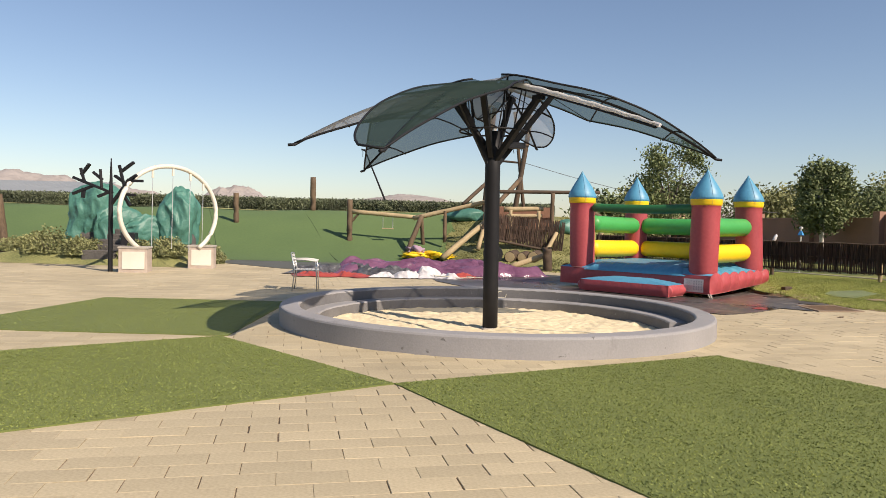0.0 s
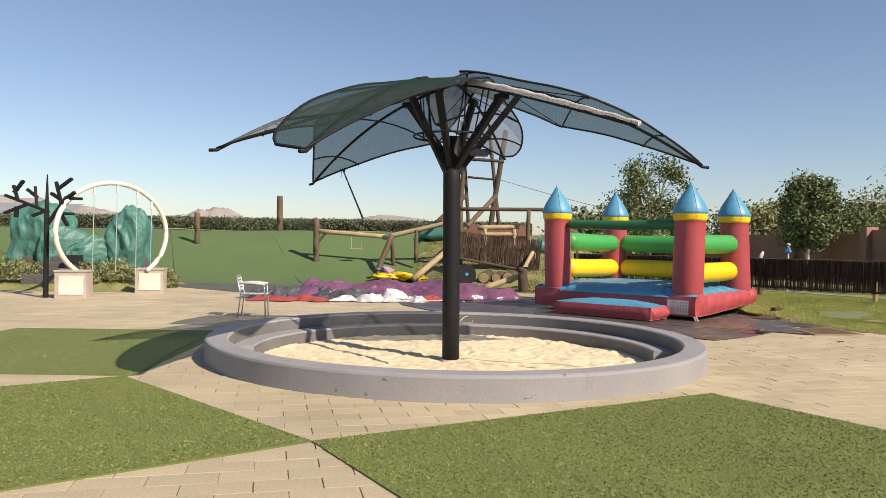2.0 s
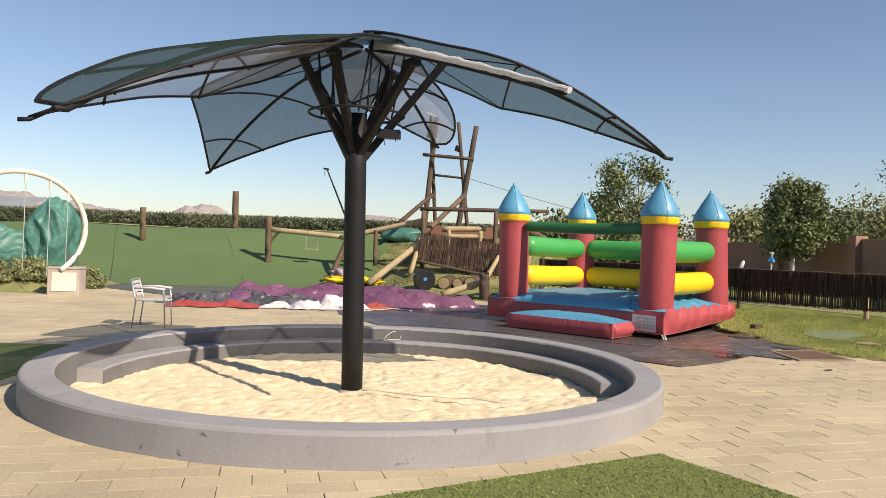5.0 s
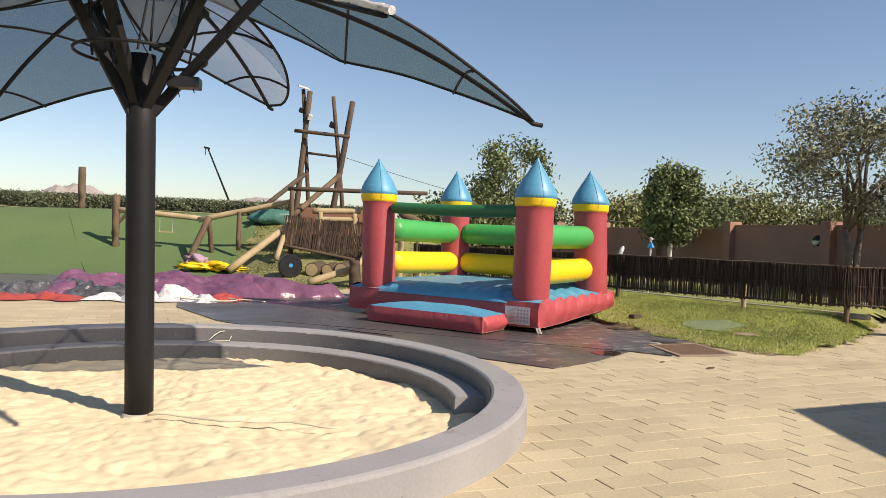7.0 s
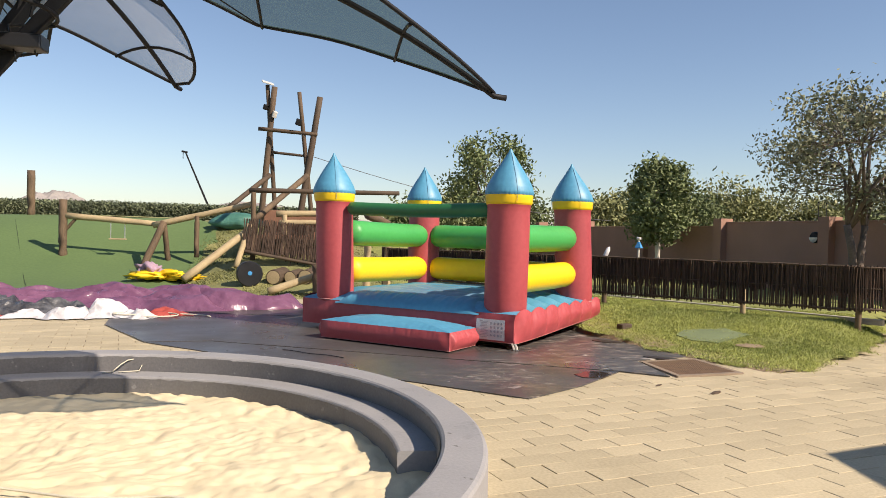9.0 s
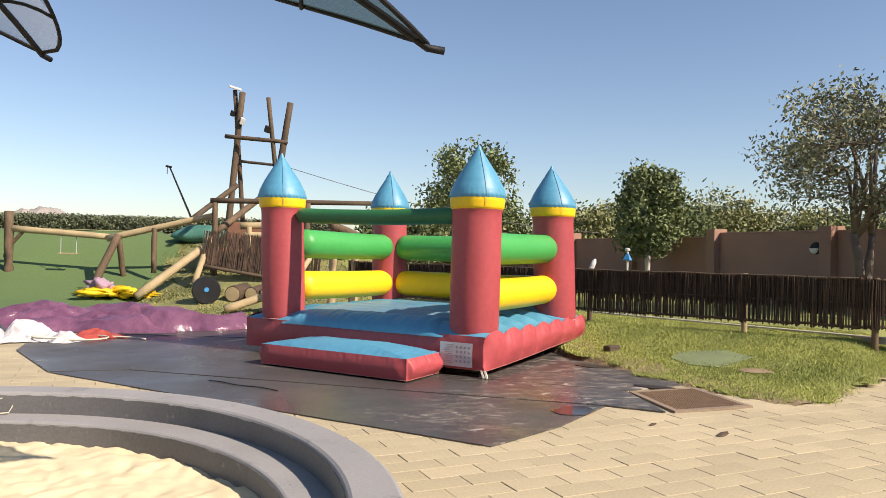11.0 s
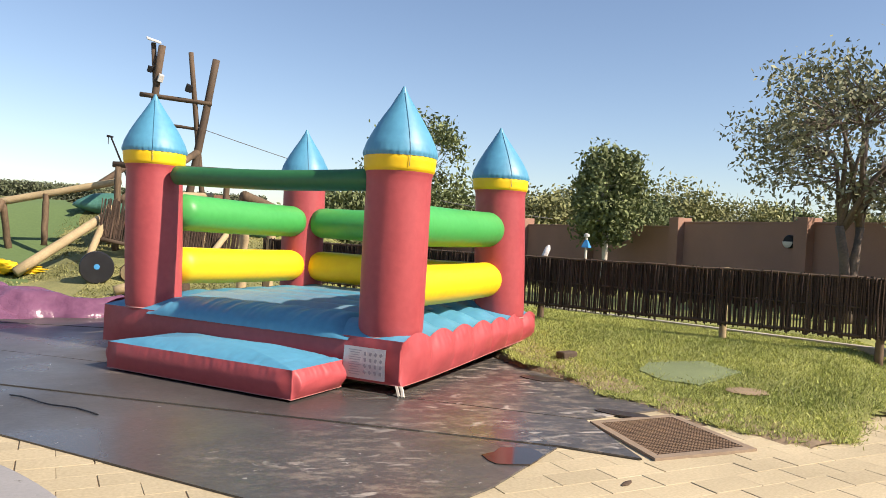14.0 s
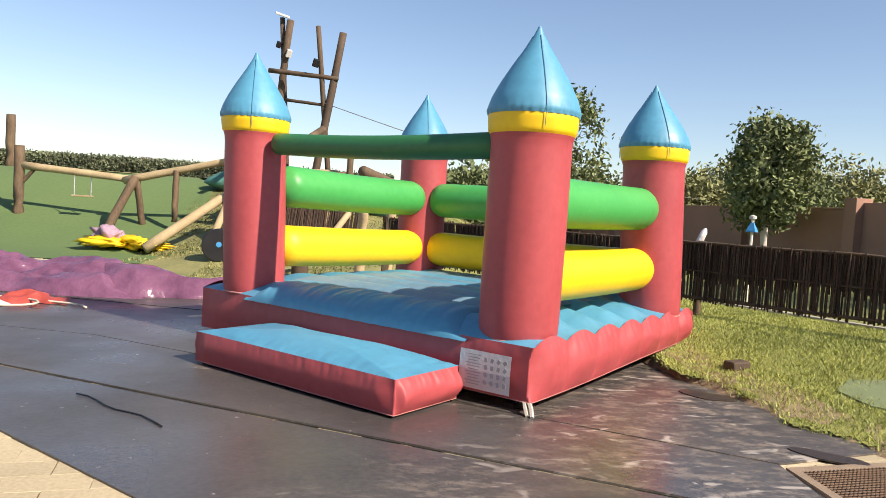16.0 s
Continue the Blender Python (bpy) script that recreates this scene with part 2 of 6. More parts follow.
def chipped_plaster(name, col, col2, chip, amount):
    """Painted plaster with flaked spots, long scratches and dusty blotches."""
    m = mat(name, col, col2, 0.78, 1.6, 46, 0.8, 0.4)
    n, l = m.node_tree.nodes, m.node_tree.links
    b = n["Principled BSDF"]
    co = n.new("ShaderNodeTexCoord")
    old = b.inputs["Base Color"].links[0].from_socket
    for k, (scale, lo, hi, sz, rgb) in enumerate(((9.0, 0.66 - amount, 0.69 - amount, 1.0, chip), (3.2, 0.60, 0.74, 0.35, tuple(0.5 * c for c in col)), (26.0, 0.70 - amount, 0.73 - amount, 1.6, chip))):
        mp, no, mr, mx = n.new("ShaderNodeMapping"), n.new("ShaderNodeTexNoise"), n.new("ShaderNodeMapRange"), n.new("ShaderNodeMix")
        mp.inputs["Scale"].default_value, mp.inputs["Location"].default_value = (1, 1, sz), (k * 3.7, 1.3, 0)
        no.inputs["Scale"].default_value, no.inputs["Detail"].default_value, no.inputs["Roughness"].default_value = scale, 8, 0.62
        mr.inputs["From Min"].default_value, mr.inputs["From Max"].default_value, mr.inputs["To Max"].default_value = lo, hi, 0.75
        mx.data_type = "RGBA"
        mx.inputs[7].default_value = (*rgb, 1)
        l.new(co.outputs["Object"], mp.inputs["Vector"]), l.new(mp.outputs["Vector"], no.inputs["Vector"]), l.new(no.outputs["Fac"], mr.inputs["Value"])
        l.new(mr.outputs["Result"], mx.inputs[0]), l.new(old, mx.inputs[6])
        old = mx.outputs[2]
    l.new(old, b.inputs["Base Color"])
    return m


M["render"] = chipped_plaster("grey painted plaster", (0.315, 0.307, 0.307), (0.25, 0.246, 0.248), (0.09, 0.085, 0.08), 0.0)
M["renderdark"] = chipped_plaster("charcoal grey plaster", (0.175, 0.171, 0.171), (0.115, 0.112, 0.113), (0.24, 0.235, 0.23), 0.02)
M["net"] = shade_net("grey green shade cloth", (0.034, 0.062, 0.053), (0.055, 0.095, 0.083), 0.25)
M["netdense"] = shade_net("dark green shade cloth", (0.032, 0.054, 0.049), (0.049, 0.080, 0.073), 0.14)
M["netwhite"] = shade_net("white shade cloth", (0.66, 0.65, 0.62), (0.76, 0.75, 0.72), 0.06)
M["netpale"] = shade_net("pale grey shade cloth", (0.26, 0.27, 0.27), (0.37, 0.38, 0.38), 0.40)



def scuffed_matting():
    """Black rubber with brown dust, long scrapes and damp, glossier patches."""
    m = mat("black rubber matting", (0.046, 0.044, 0.043), (0.095, 0.087, 0.082), 0.55, 0.9, 30, 0.8, 0.3, spec=0.5)
    n, l = m.node_tree.nodes, m.node_tree.links
    b = n["Principled BSDF"]
    co = n.new("ShaderNodeTexCoord")
    mp = n.new("ShaderNodeMapping")
    mp.inputs["Rotation"].default_value = (0, 0, radians(28))
    mp.inputs["Scale"].default_value = (1.0, 1.9, 1)
    l.new(co.outputs["Object"], mp.inputs["Vector"])
    ns = n.new("ShaderNodeTexNoise")
    ns.inputs["Scale"].default_value, ns.inputs["Detail"].default_value, ns.inputs["Roughness"].default_value = 3.6, 12, 0.80
    l.new(mp.outputs["Vector"], ns.inputs["Vector"])
    dust = n.new("ShaderNodeMapRange")
    dust.inputs["From Min"].default_value, dust.inputs["From Max"].default_value = 0.49, 0.60
    l.new(ns.outputs["Fac"], dust.inputs["Value"])
    mix = n.new("ShaderNodeMix")
    mix.data_type = "RGBA"
    mix.inputs[7].default_value = (0.21, 0.178, 0.145, 1)
    old = b.inputs["Base Color"].links[0].from_socket
    # dust gathers in broad patches, more of it towards the drain
    area = n.new("ShaderNodeTexNoise")
    area.inputs["Scale"].default_value, area.inputs["Detail"].default_value = 0.55, 3
    l.new(co.outputs["Object"], area.inputs["Vector"])
    sep = n.new("ShaderNodeSeparateXYZ")
    l.new(co.outputs["Object"], sep.inputs[0])
    east = n.new("ShaderNodeMapRange")
    east.inputs["From Min"].default_value, east.inputs["From Max"].default_value = 2.9, 5.6
    east.inputs["To Min"].default_value, east.inputs["To Max"].default_value = -0.16, 0.22
    l.new(sep.outputs["X"], east.inputs["Value"])
    both = n.new("ShaderNodeMath")
    l.new(area.outputs["Fac"], both.inputs[0]), l.new(east.outputs["Result"], both.inputs[1])
    patch = n.new("ShaderNodeMapRange")
    patch.inputs["From Min"].default_value, patch.inputs["From Max"].default_value = 0.45, 0.68
    l.new(both.outputs[0], patch.inputs["Value"])
    lay = n.new("ShaderNodeMath")
    lay.operation = "MULTIPLY"
    l.new(dust.outputs["Result"], lay.inputs[0]), l.new(patch.outputs["Result"], lay.inputs[1])
    l.new(old, mix.inputs[6]), l.new(lay.outputs[0], mix.inputs[0])
    # fine pale scratches
    sc = n.new("ShaderNodeTexNoise")
    sc.inputs["Scale"].default_value, sc.inputs["Detail"].default_value, sc.inputs["Distortion"].default_value = 3.2, 12, 1.0
    l.new(mp.outputs["Vector"], sc.inputs["Vector"])
    thin = n.new("ShaderNodeMapRange")
    thin.inputs["From Min"].default_value, thin.inputs["From Max"].default_value, thin.inputs["To Max"].default_value = 0.60, 0.68, 0.8
    l.new(sc.outputs["Fac"], thin.inputs["Value"])
    mix2 = n.new("ShaderNodeMix")
    mix2.data_type = "RGBA"
    mix2.inputs[7].default_value = (0.45, 0.41, 0.36, 1)
    some = n.new("ShaderNodeMath")
    some.operation = "MULTIPLY"
    l.new(thin.outputs["Result"], some.inputs[0]), l.new(patch.outputs["Result"], some.inputs[1])
    l.new(mix.outputs[2], mix2.inputs[6]), l.new(some.outputs[0], mix2.inputs[0])
    speck = n.new("ShaderNodeTexNoise")
    speck.inputs["Scale"].default_value, speck.inputs["Detail"].default_value = 16.0, 5
    l.new(co.outputs["Object"], speck.inputs["Vector"])
    dots = n.new("ShaderNodeMapRange")
    dots.inputs["From Min"].default_value, dots.inputs["From Max"].default_value, dots.inputs["To Max"].default_value = 0.70, 0.74, 0.7
    l.new(speck.outputs["Fac"], dots.inputs["Value"])
    mix3 = n.new("ShaderNodeMix")
    mix3.data_type = "RGBA"
    mix3.inputs[7].default_value = (0.42, 0.40, 0.37, 1)
    l.new(mix2.outputs[2], mix3.inputs[6]), l.new(dots.outputs["Result"], mix3.inputs[0])
    l.new(mix3.outputs[2], b.inputs["Base Color"])
    wet = n.new("ShaderNodeTexNoise")
    wet.inputs["Scale"].default_value, wet.inputs["Detail"].default_value = 0.5, 4
    l.new(co.outputs["Object"], wet.inputs["Vector"])
    rr = n.new("ShaderNodeMapRange")
    rr.inputs["From Min"].default_value, rr.inputs["From Max"].default_value = 0.35, 0.62
    rr.inputs["To Min"].default_value, rr.inputs["To Max"].default_value = 0.21, 0.52
    l.new(wet.outputs["Fac"], rr.inputs["Value"]), l.new(rr.outputs["Result"], b.inputs["Roughness"])
    return m


M["mat"] = scuffed_matting()


# ---- builders ----
def thing(name, label, category, x=0, y=0, z=0, rz=0, group="", kind=""):
    ob = new(name)
    ob.empty_display_size = 0.2
    ob.matrix_basis = pose(x, y, z, 0, 0, rz)
    return tagged(ob, label, category, group, kind)


def mesh_of(name, bm, material, smooth=False):
    me = bpy.data.meshes.new(name)
    bm.normal_update()
    bm.to_mesh(me)
    bm.free()
    me.materials.append(material)
    if smooth:
        me.polygons.foreach_set("use_smooth", [True] * len(me.polygons))
    return me


def part(name, bm, material, parent=None, label="", local=False, smooth=False, kind=""):
    """Links a bmesh as one mesh object under a thing or a part; built in world places unless local."""
    ob = new(name, bm if isinstance(bm, bpy.types.Mesh) else mesh_of(name, bm, material, smooth))
    if parent is not None:
        ob.parent = parent
        if not local and parent.parent is None:
            ob.matrix_parent_inverse = parent.matrix_basis.inverted()
    return tagged(ob, label, kind=kind)


def box(bm, c, s, rz=0, m=None, bev=0.0):
    mm = (m or pose(*c, 0, 0, rz)) @ Matrix.Diagonal((*s, 1))
    r = bmesh.ops.create_cube(bm, size=1, matrix=mm)
    if bev:
        vs = set(r["verts"])
        es = [e for e in bm.edges if e.verts[0] in vs and e.verts[1] in vs]
        bmesh.ops.bevel(bm, geom=es, offset=bev, segments=2, profile=0.5, affect="EDGES")
    return bm


def tube(bm, pts, r, seg=8, closed=False, wob=0.0):
    """A round bar through points; r a number or one for each point."""
    pts = [Vector(p) for p in pts]
    n = len(pts)
    rings = []
    ref = Vector((0.13, 0.27, 0.95)).normalized()
    for i, p in enumerate(pts):
        a, b = pts[(i - 1) % n if closed else max(i - 1, 0)], pts[(i + 1) % n if closed else min(i + 1, n - 1)]
        d = (b - a).normalized()
        u = d.cross(ref if abs(d.dot(ref)) < 0.95 else Vector((1, 0, 0))).normalized()
        v = d.cross(u)
        rr = r[i] if isinstance(r, (list, tuple)) else r
        rings.append([bm.verts.new(p + (u * math.cos(2 * math.pi * k / seg) + v * math.sin(2 * math.pi * k / seg)) * rr * (1 + wob * noise.noise(p * 3 + Vector((k, 0, 0))))) for k in range(seg)])
    for i in range(n if closed else n - 1):
        a, b = rings[i], rings[(i + 1) % n]
        for k in range(seg):
            bm.faces.new((a[k], a[(k + 1) % seg], b[(k + 1) % seg], b[k]))
    if not closed:
        bm.faces.new(rings[0][::-1]), bm.faces.new(rings[-1])
    return bm


def log(bm, a, b, r0, r1=None, seg=10):
    """A slightly crooked pole from a to b."""
    a, b = Vector(a), Vector(b)
    r1 = r1 or r0 * 0.9
    k = 7
    pts, rs = [], []
    for i in range(k):
        f = i / (k - 1)
        w = Vector((noise.noise(a * 1.7 + b * f * 2), noise.noise(b * 1.3 + a * f * 3), 0)) * r0 * (0.13 if 0 < i < k - 1 else 0)
        pts.append(a.lerp(b, f) + w)
        rs.append(r0 + (r1 - r0) * f)
    return tube(bm, pts, rs, seg, wob=0.12)


def lathe(bm, prof, seg=40, c=(0, 0, 0), a0=0.0, a1=360.0, m=None):
    """Turns a profile of (radius, height) about an upright axis."""
    full = abs(a1 - a0) >= 359.9
    cols = []
    cnt = seg if full else seg + 1
    for k in range(cnt):
        a = radians(a0 + (a1 - a0) * k / seg)
        col = []
        for r, z in prof:
            p = Vector((c[0] + r * math.cos(a), c[1] + r * math.sin(a), c[2] + z))
            col.append(bm.verts.new(m @ p if m else p))
        cols.append(col)
    for k in range(seg):
        a, b = cols[k], cols[(k + 1) % cnt]
        for i in range(len(prof) - 1):
            bm.faces.new((a[i], b[i], b[i + 1], a[i + 1]))
    if not full:
        bm.faces.new(cols[0]), bm.faces.new(cols[-1][::-1])
    return bm


def sheet(fn, nu, nv):
    """A grid over the unit square, placed by fn(u, v)."""
    bm = bmesh.new()
    g = [[bm.verts.new(fn(i / nu, j / nv)) for j in range(nv + 1)] for i in range(nu + 1)]
    for i in range(nu):
        for j in range(nv):
            bm.faces.new((g[i][j], g[i + 1][j], g[i + 1][j + 1], g[i][j + 1]))
    return bm


def slab(bm, pts, z0, z1):
    """A flat plate over a polygon."""
    top = [bm.verts.new((x, y, z1)) for x, y in pts]
    bot = [bm.verts.new((x, y, z0)) for x, y in pts]
    bm.faces.new(top), bm.faces.new(bot[::-1])
    for i in range(len(pts)):
        j = (i + 1) % len(pts)
        bm.faces.new((bot[i], bot[j], top[j], top[i]))
    bmesh.ops.recalc_face_normals(bm, faces=bm.faces)
    return bm


def smooth(a, b, x):
    """A soft step from 0 at a to 1 at b."""
    f = min(1, max(0, (x - a) / (b - a)))
    return f * f * (3 - 2 * f)


def inside(pts, x, y):
    c = False
    for i in range(len(pts)):
        (x0, y0), (x1, y1) = pts[i - 1], pts[i]
        if (y0 > y) != (y1 > y) and x < (x1 - x0) * (y - y0) / (y1 - y0) + x0:
            c = not c
    return c


def quads(name, rows, material):
    """Many loose small quads in one mesh, from corner arrays of shape (n, 4, 3)."""
    v = np.asarray(rows, dtype=np.float32).reshape(-1, 3)
    f = np.arange(len(v), dtype=np.int32).reshape(-1, 4)
    me = bpy.data.meshes.new(name)
    me.from_pydata(v.tolist(), [], f.tolist())
    me.materials.append(material)
    return me


def leaf_quads(centres, size, rng, long=1.6, up=0.3):
    """Randomly turned leaf quads at centres."""
    n = len(centres)
    a = rng.normal(size=(n, 3))
    a[:, 2] += up
    a /= np.linalg.norm(a, axis=1)[:, None]
    b = np.cross(a, rng.normal(size=(n, 3)))
    b /= np.linalg.norm(b, axis=1)[:, None]
    s = size * rng.uniform(0.6, 1.3, size=(n, 1))
    a, b = a * s * long * 0.5, b * s * 0.5
    return np.stack([centres - a, centres + b * 0.8, centres + a, centres - b * 0.8], axis=1)


# ---- ground, paving and banks ----
FENCE_A, FENCE_D, FENCE_N = Vector((9.59, 6.74)), Vector((0.719, -0.695)), Vector((0.695, 0.719))


def terrain(x, y):
    """Height of the site: a flat plaza, a green bank behind it, a low lawn bank and a planting bed."""
    start = 14.8 + (12.6 - 14.8) * smooth(-1.6, 0.4, x)
    bank = 1.95 * smooth(start, 23.3, y) * (1 - smooth(4, 9, x))
    bank *= 1 - 0.55 * smooth(25, 34, y)
    bank += 0.10 * noise.noise(Vector((x * 0.25, y * 0.25, 0.3))) * smooth(15, 18, y)
    d = (x - FENCE_A.x) * FENCE_N.x + (y - FENCE_A.y) * FENCE_N.y
    lawn = 0.32 * smooth(-3.7, 0.2, d) * smooth(4.6, 7.2, x) * smooth(-0.6, 0.45, 0.732 * (y - 3.42) - 0.681 * (x - 8.68))
    bed = 0.30 * smooth(9.9, 10.9, y) * smooth(-16.5, -14.5, x) * (1 - smooth(-9.7, -8.9, x)) * (1 - smooth(13.5, 15.5, y))
    return max(bank, lawn, bed)


def ground():
    nx, ny = 120, 100
    x0, x1, y0, y1 = -48.0, 48.0, -24.0, 56.0
    bm = bmesh.new()
    g = []
    for i in range(nx + 1):
        col = []
        for j in range(ny + 1):
            x, y = x0 + (x1 - x0) * i / nx, y0 + (y1 - y0) * j / ny
            col.append(bm.verts.new((x, y, terrain(x, y) - (0.35 if abs(x) < 3.4 and abs(y) < 3.4 else 0.24 if 6 < x < 14.5 and y < 8 else 0.09))))
        g.append(col)
    for i in range(nx):
        for j in range(ny):
            bm.faces.new((g[i][j], g[i + 1][j], g[i + 1][j + 1], g[i][j + 1]))
    rim = [g[i][0] for i in range(nx)] + [g[nx][j] for j in range(ny)] + [g[i][ny] for i in range(nx, 0, -1)] + [g[0][j] for j in range(ny, 0, -1)]
    last = rim
    for f in (3, 12, 80):
        nxt = [bm.verts.new((v.co.x * f, v.co.y * f, (v.co.z + 0.09) / f - 0.09)) for v in rim]
        for i in range(len(rim)):
            j = (i + 1) % len(rim)
            bm.faces.new((last[i], nxt[i], nxt[j], last[j]))
        last = nxt
    bmesh.ops.recalc_face_normals(bm, faces=bm.faces)
    ob = part("ground", bm, M["field"], None, smooth=True)
    return tagged(ob, "dry farmland soil reaching the horizon", "ground", kind="structure")


ground()

RC, RO, RI, RH = (0.05, -0.04), 3.275, 2.975, 0.26
PLAZA = [(-24, -18), (15.5, -18), (15.5, 7.5), (9.0, 8.0), (6.4, 9.0), (5.0, 14.0), (-1.5, 15.2), (-24, 15.6)]


def plaza_base():
    """The bedding of the paving, with a round hole for the sandpit."""
    bm = bmesh.new()
    hole = [(RC[0] + 3.1 * math.cos(k / 60 * 2 * math.pi), RC[1] + 3.1 * math.sin(k / 60 * 2 * math.pi)) for k in range(60)]
    edges = []
    for loop in (PLAZA, hole):
        vs = [bm.verts.new((x, y, -0.0065)) for x, y in loop]
        edges += [bm.edges.new((vs[i - 1], vs[i])) for i in range(len(vs))]
    bmesh.ops.triangle_fill(bm, use_beauty=True, use_dissolve=False, edges=edges)
    bmesh.ops.recalc_face_normals(bm, faces=bm.faces)
    if bm.faces[:][0].normal.z < 0:
        bmesh.ops.reverse_faces(bm, faces=bm.faces)
    return bm


pavement = tagged(part("pavement", plaza_base(), M["joint"]), "sandy concrete paving with dark open joints", "pavement", kind="structure")

TURF = {
    "near": [(-1.0, -4.75), (2.66, -2.63), (5.75, -7.2), (2.05, -9.5)],
    "side": [(-1.0, -4.75), (-3.47, -2.36), (-7.6, -5.5), (-5.1, -7.9)],
    "far": [(-3.40, -2.30), (-3.62, 1.75), (-6.95, 1.55), (-7.3, -2.45)],
}
for key, pts in TURF.items():
    t_ob = tagged(part("turf_panel", slab(bmesh.new(), pts, -0.004, 0.012), M["turf"]), "short green artificial turf panel let into the paving", "turf", "turf panels", kind="structure")
    rng = np.random.default_rng(len(key))
    P4 = np.array(pts)
    cnt = {"near": 130000, "side": 80000, "far": 14000}[key]
    a, b = rng.random((cnt, 1)), rng.random((cnt, 1))
    c = (1 - a) * (1 - b) * P4[0] + a * (1 - b) * P4[1] + a * b * P4[2] + (1 - a) * b * P4[3]
    base = np.column_stack([c, np.full(cnt, 0.012)])
    tip = base + np.column_stack([rng.normal(0, 0.006, (cnt, 2)), rng.uniform(0.003, 0.010, cnt)])
    w = rng.normal(0, 1, (cnt, 3)) * (0.0036, 0.0036, 0)
    part("turf_blades", quads("turf_blades", np.stack([base - w, base + w, tip + w * 0.3, tip - w * 0.3], 1), M["blade"]), None, t_ob, kind="stuff")

# the carpeted bank behind the plaza
bank = part("green_bank", sheet(lambda u, v: (-24 + (22.9 + 0.7 * math.sin(5 * v) + 0.5 * noise.noise(Vector((v * 6, 0, 4)))) * u, 14.5 + 8.9 * v, terrain(-24 + 22.9 * u, 14.5 + 8.9 * v) + 0.012), 80, 40), M["turf_fade"], None, smooth=True)
tagged(bank, "bank covered with faded green artificial grass carpet", "bank", kind="structure")
bm = bmesh.new()
for x in (-14.4, -9.6, -5.2):
    tube(bm, [(x - 0.42 * k * 0.8, 15.2 + 0.8 * k, terrain(x - 0.336 * k, 15.2 + 0.8 * k) + 0.014) for k in range(10)], 0.009, 4)
part("carpet_seam", bm, M["seamdark"], bank)
# Flat dark grey strip between the paving and the bank.
tagged(part("channel", slab(bmesh.new(), [(-9.4, 14.45), (-8.63, 12.66), (-6.18, 10.78), (-4.4, 10.2), (-3.4, 11.5), (-3.4, 14.45)], -0.004, 0.011), M["slate"]), "dark grey strip at the foot of the bank", "channel", kind="structure")

grassbank = part("grass_bank", sheet(lambda u, v: (-1.9 + 8.5 * u, 12.3 + 12.0 * v, terrain(-1.9 + 8.5 * u, 12.3 + 12.0 * v) - 0.004 + 0.03 * noise.noise(Vector((u * 9, v * 12, 7)))), 34, 48), M["drygrass"], None, smooth=True)
tagged(grassbank, "dry trampled grass bank round the play tower", "bank", kind="structure")
rng = np.random.default_rng(41)
gx, gy = rng.uniform(-1.6, 6.2, 60000), rng.uniform(12.4, 22.5, 60000)
keep = np.array([noise.noise(Vector((x * 0.8, y * 0.8, 3))) > -0.25 and not (x < 0.3 and y < 14.8) for x, y in zip(gx, gy)])
gx, gy = gx[keep], gy[keep]
base = np.column_stack([gx, gy, [terrain(x, y) - 0.01 for x, y in zip(gx, gy)]])
tip = base + np.column_stack([rng.normal(0, 0.03, (len(base), 2)), rng.uniform(0.012, 0.05, len(base))])
w = rng.normal(0, 1, (len(base), 3)) * (0.009, 0.009, 0)
part("grass_blades", quads("grass_blades", np.stack([base - w, base + w, tip + w * 0.3, tip - w * 0.3], 1), M["drygrass"]), None, grassbank, kind="stuff")
bed = part("planting_bed", sheet(lambda u, v: (-16.5 + 7.6 * u, 9.9 + 5.1 * v, terrain(-16.5 + 7.6 * u, 9.9 + 5.1 * v) + 0.006), 40, 30), M["drygrass"], None, smooth=True)
tagged(bed, "low planted bed with dry grass and soil", "bed", kind="structure")
crest = part("crest_strip", sheet(lambda u, v: (-24 + 27 * u, 23.0 + 2.6 * v, terrain(-24 + 27 * u, 23.0 + 2.6 * v) + 0.03), 60, 6), M["drygrass"], None, smooth=True)
tagged(crest, "strip of dry yellow grass on the crest", "grass strip", kind="structure")

LAWN = [(6.35, 8.1), (6.65, 6.4), (6.92, 5.4), (6.97, 4.75), (7.24, 4.24), (7.38, 3.9), (7.50, 3.62), (7.66, 3.30), (7.84, 3.0), (8.68, 3.42), (10.1, 4.43), (11.15, 5.36), (12.2, 6.35), (12.9, 7.35), (15.0, 8.6), (15.4, 21), (3.5, 21), (4.6, 11.5), (5.4, 9.4)]


LID = [(7.72, 5.50), (7.98, 5.76), (8.62, 5.64), (8.74, 5.14), (8.04, 4.86), (7.78, 5.10)]


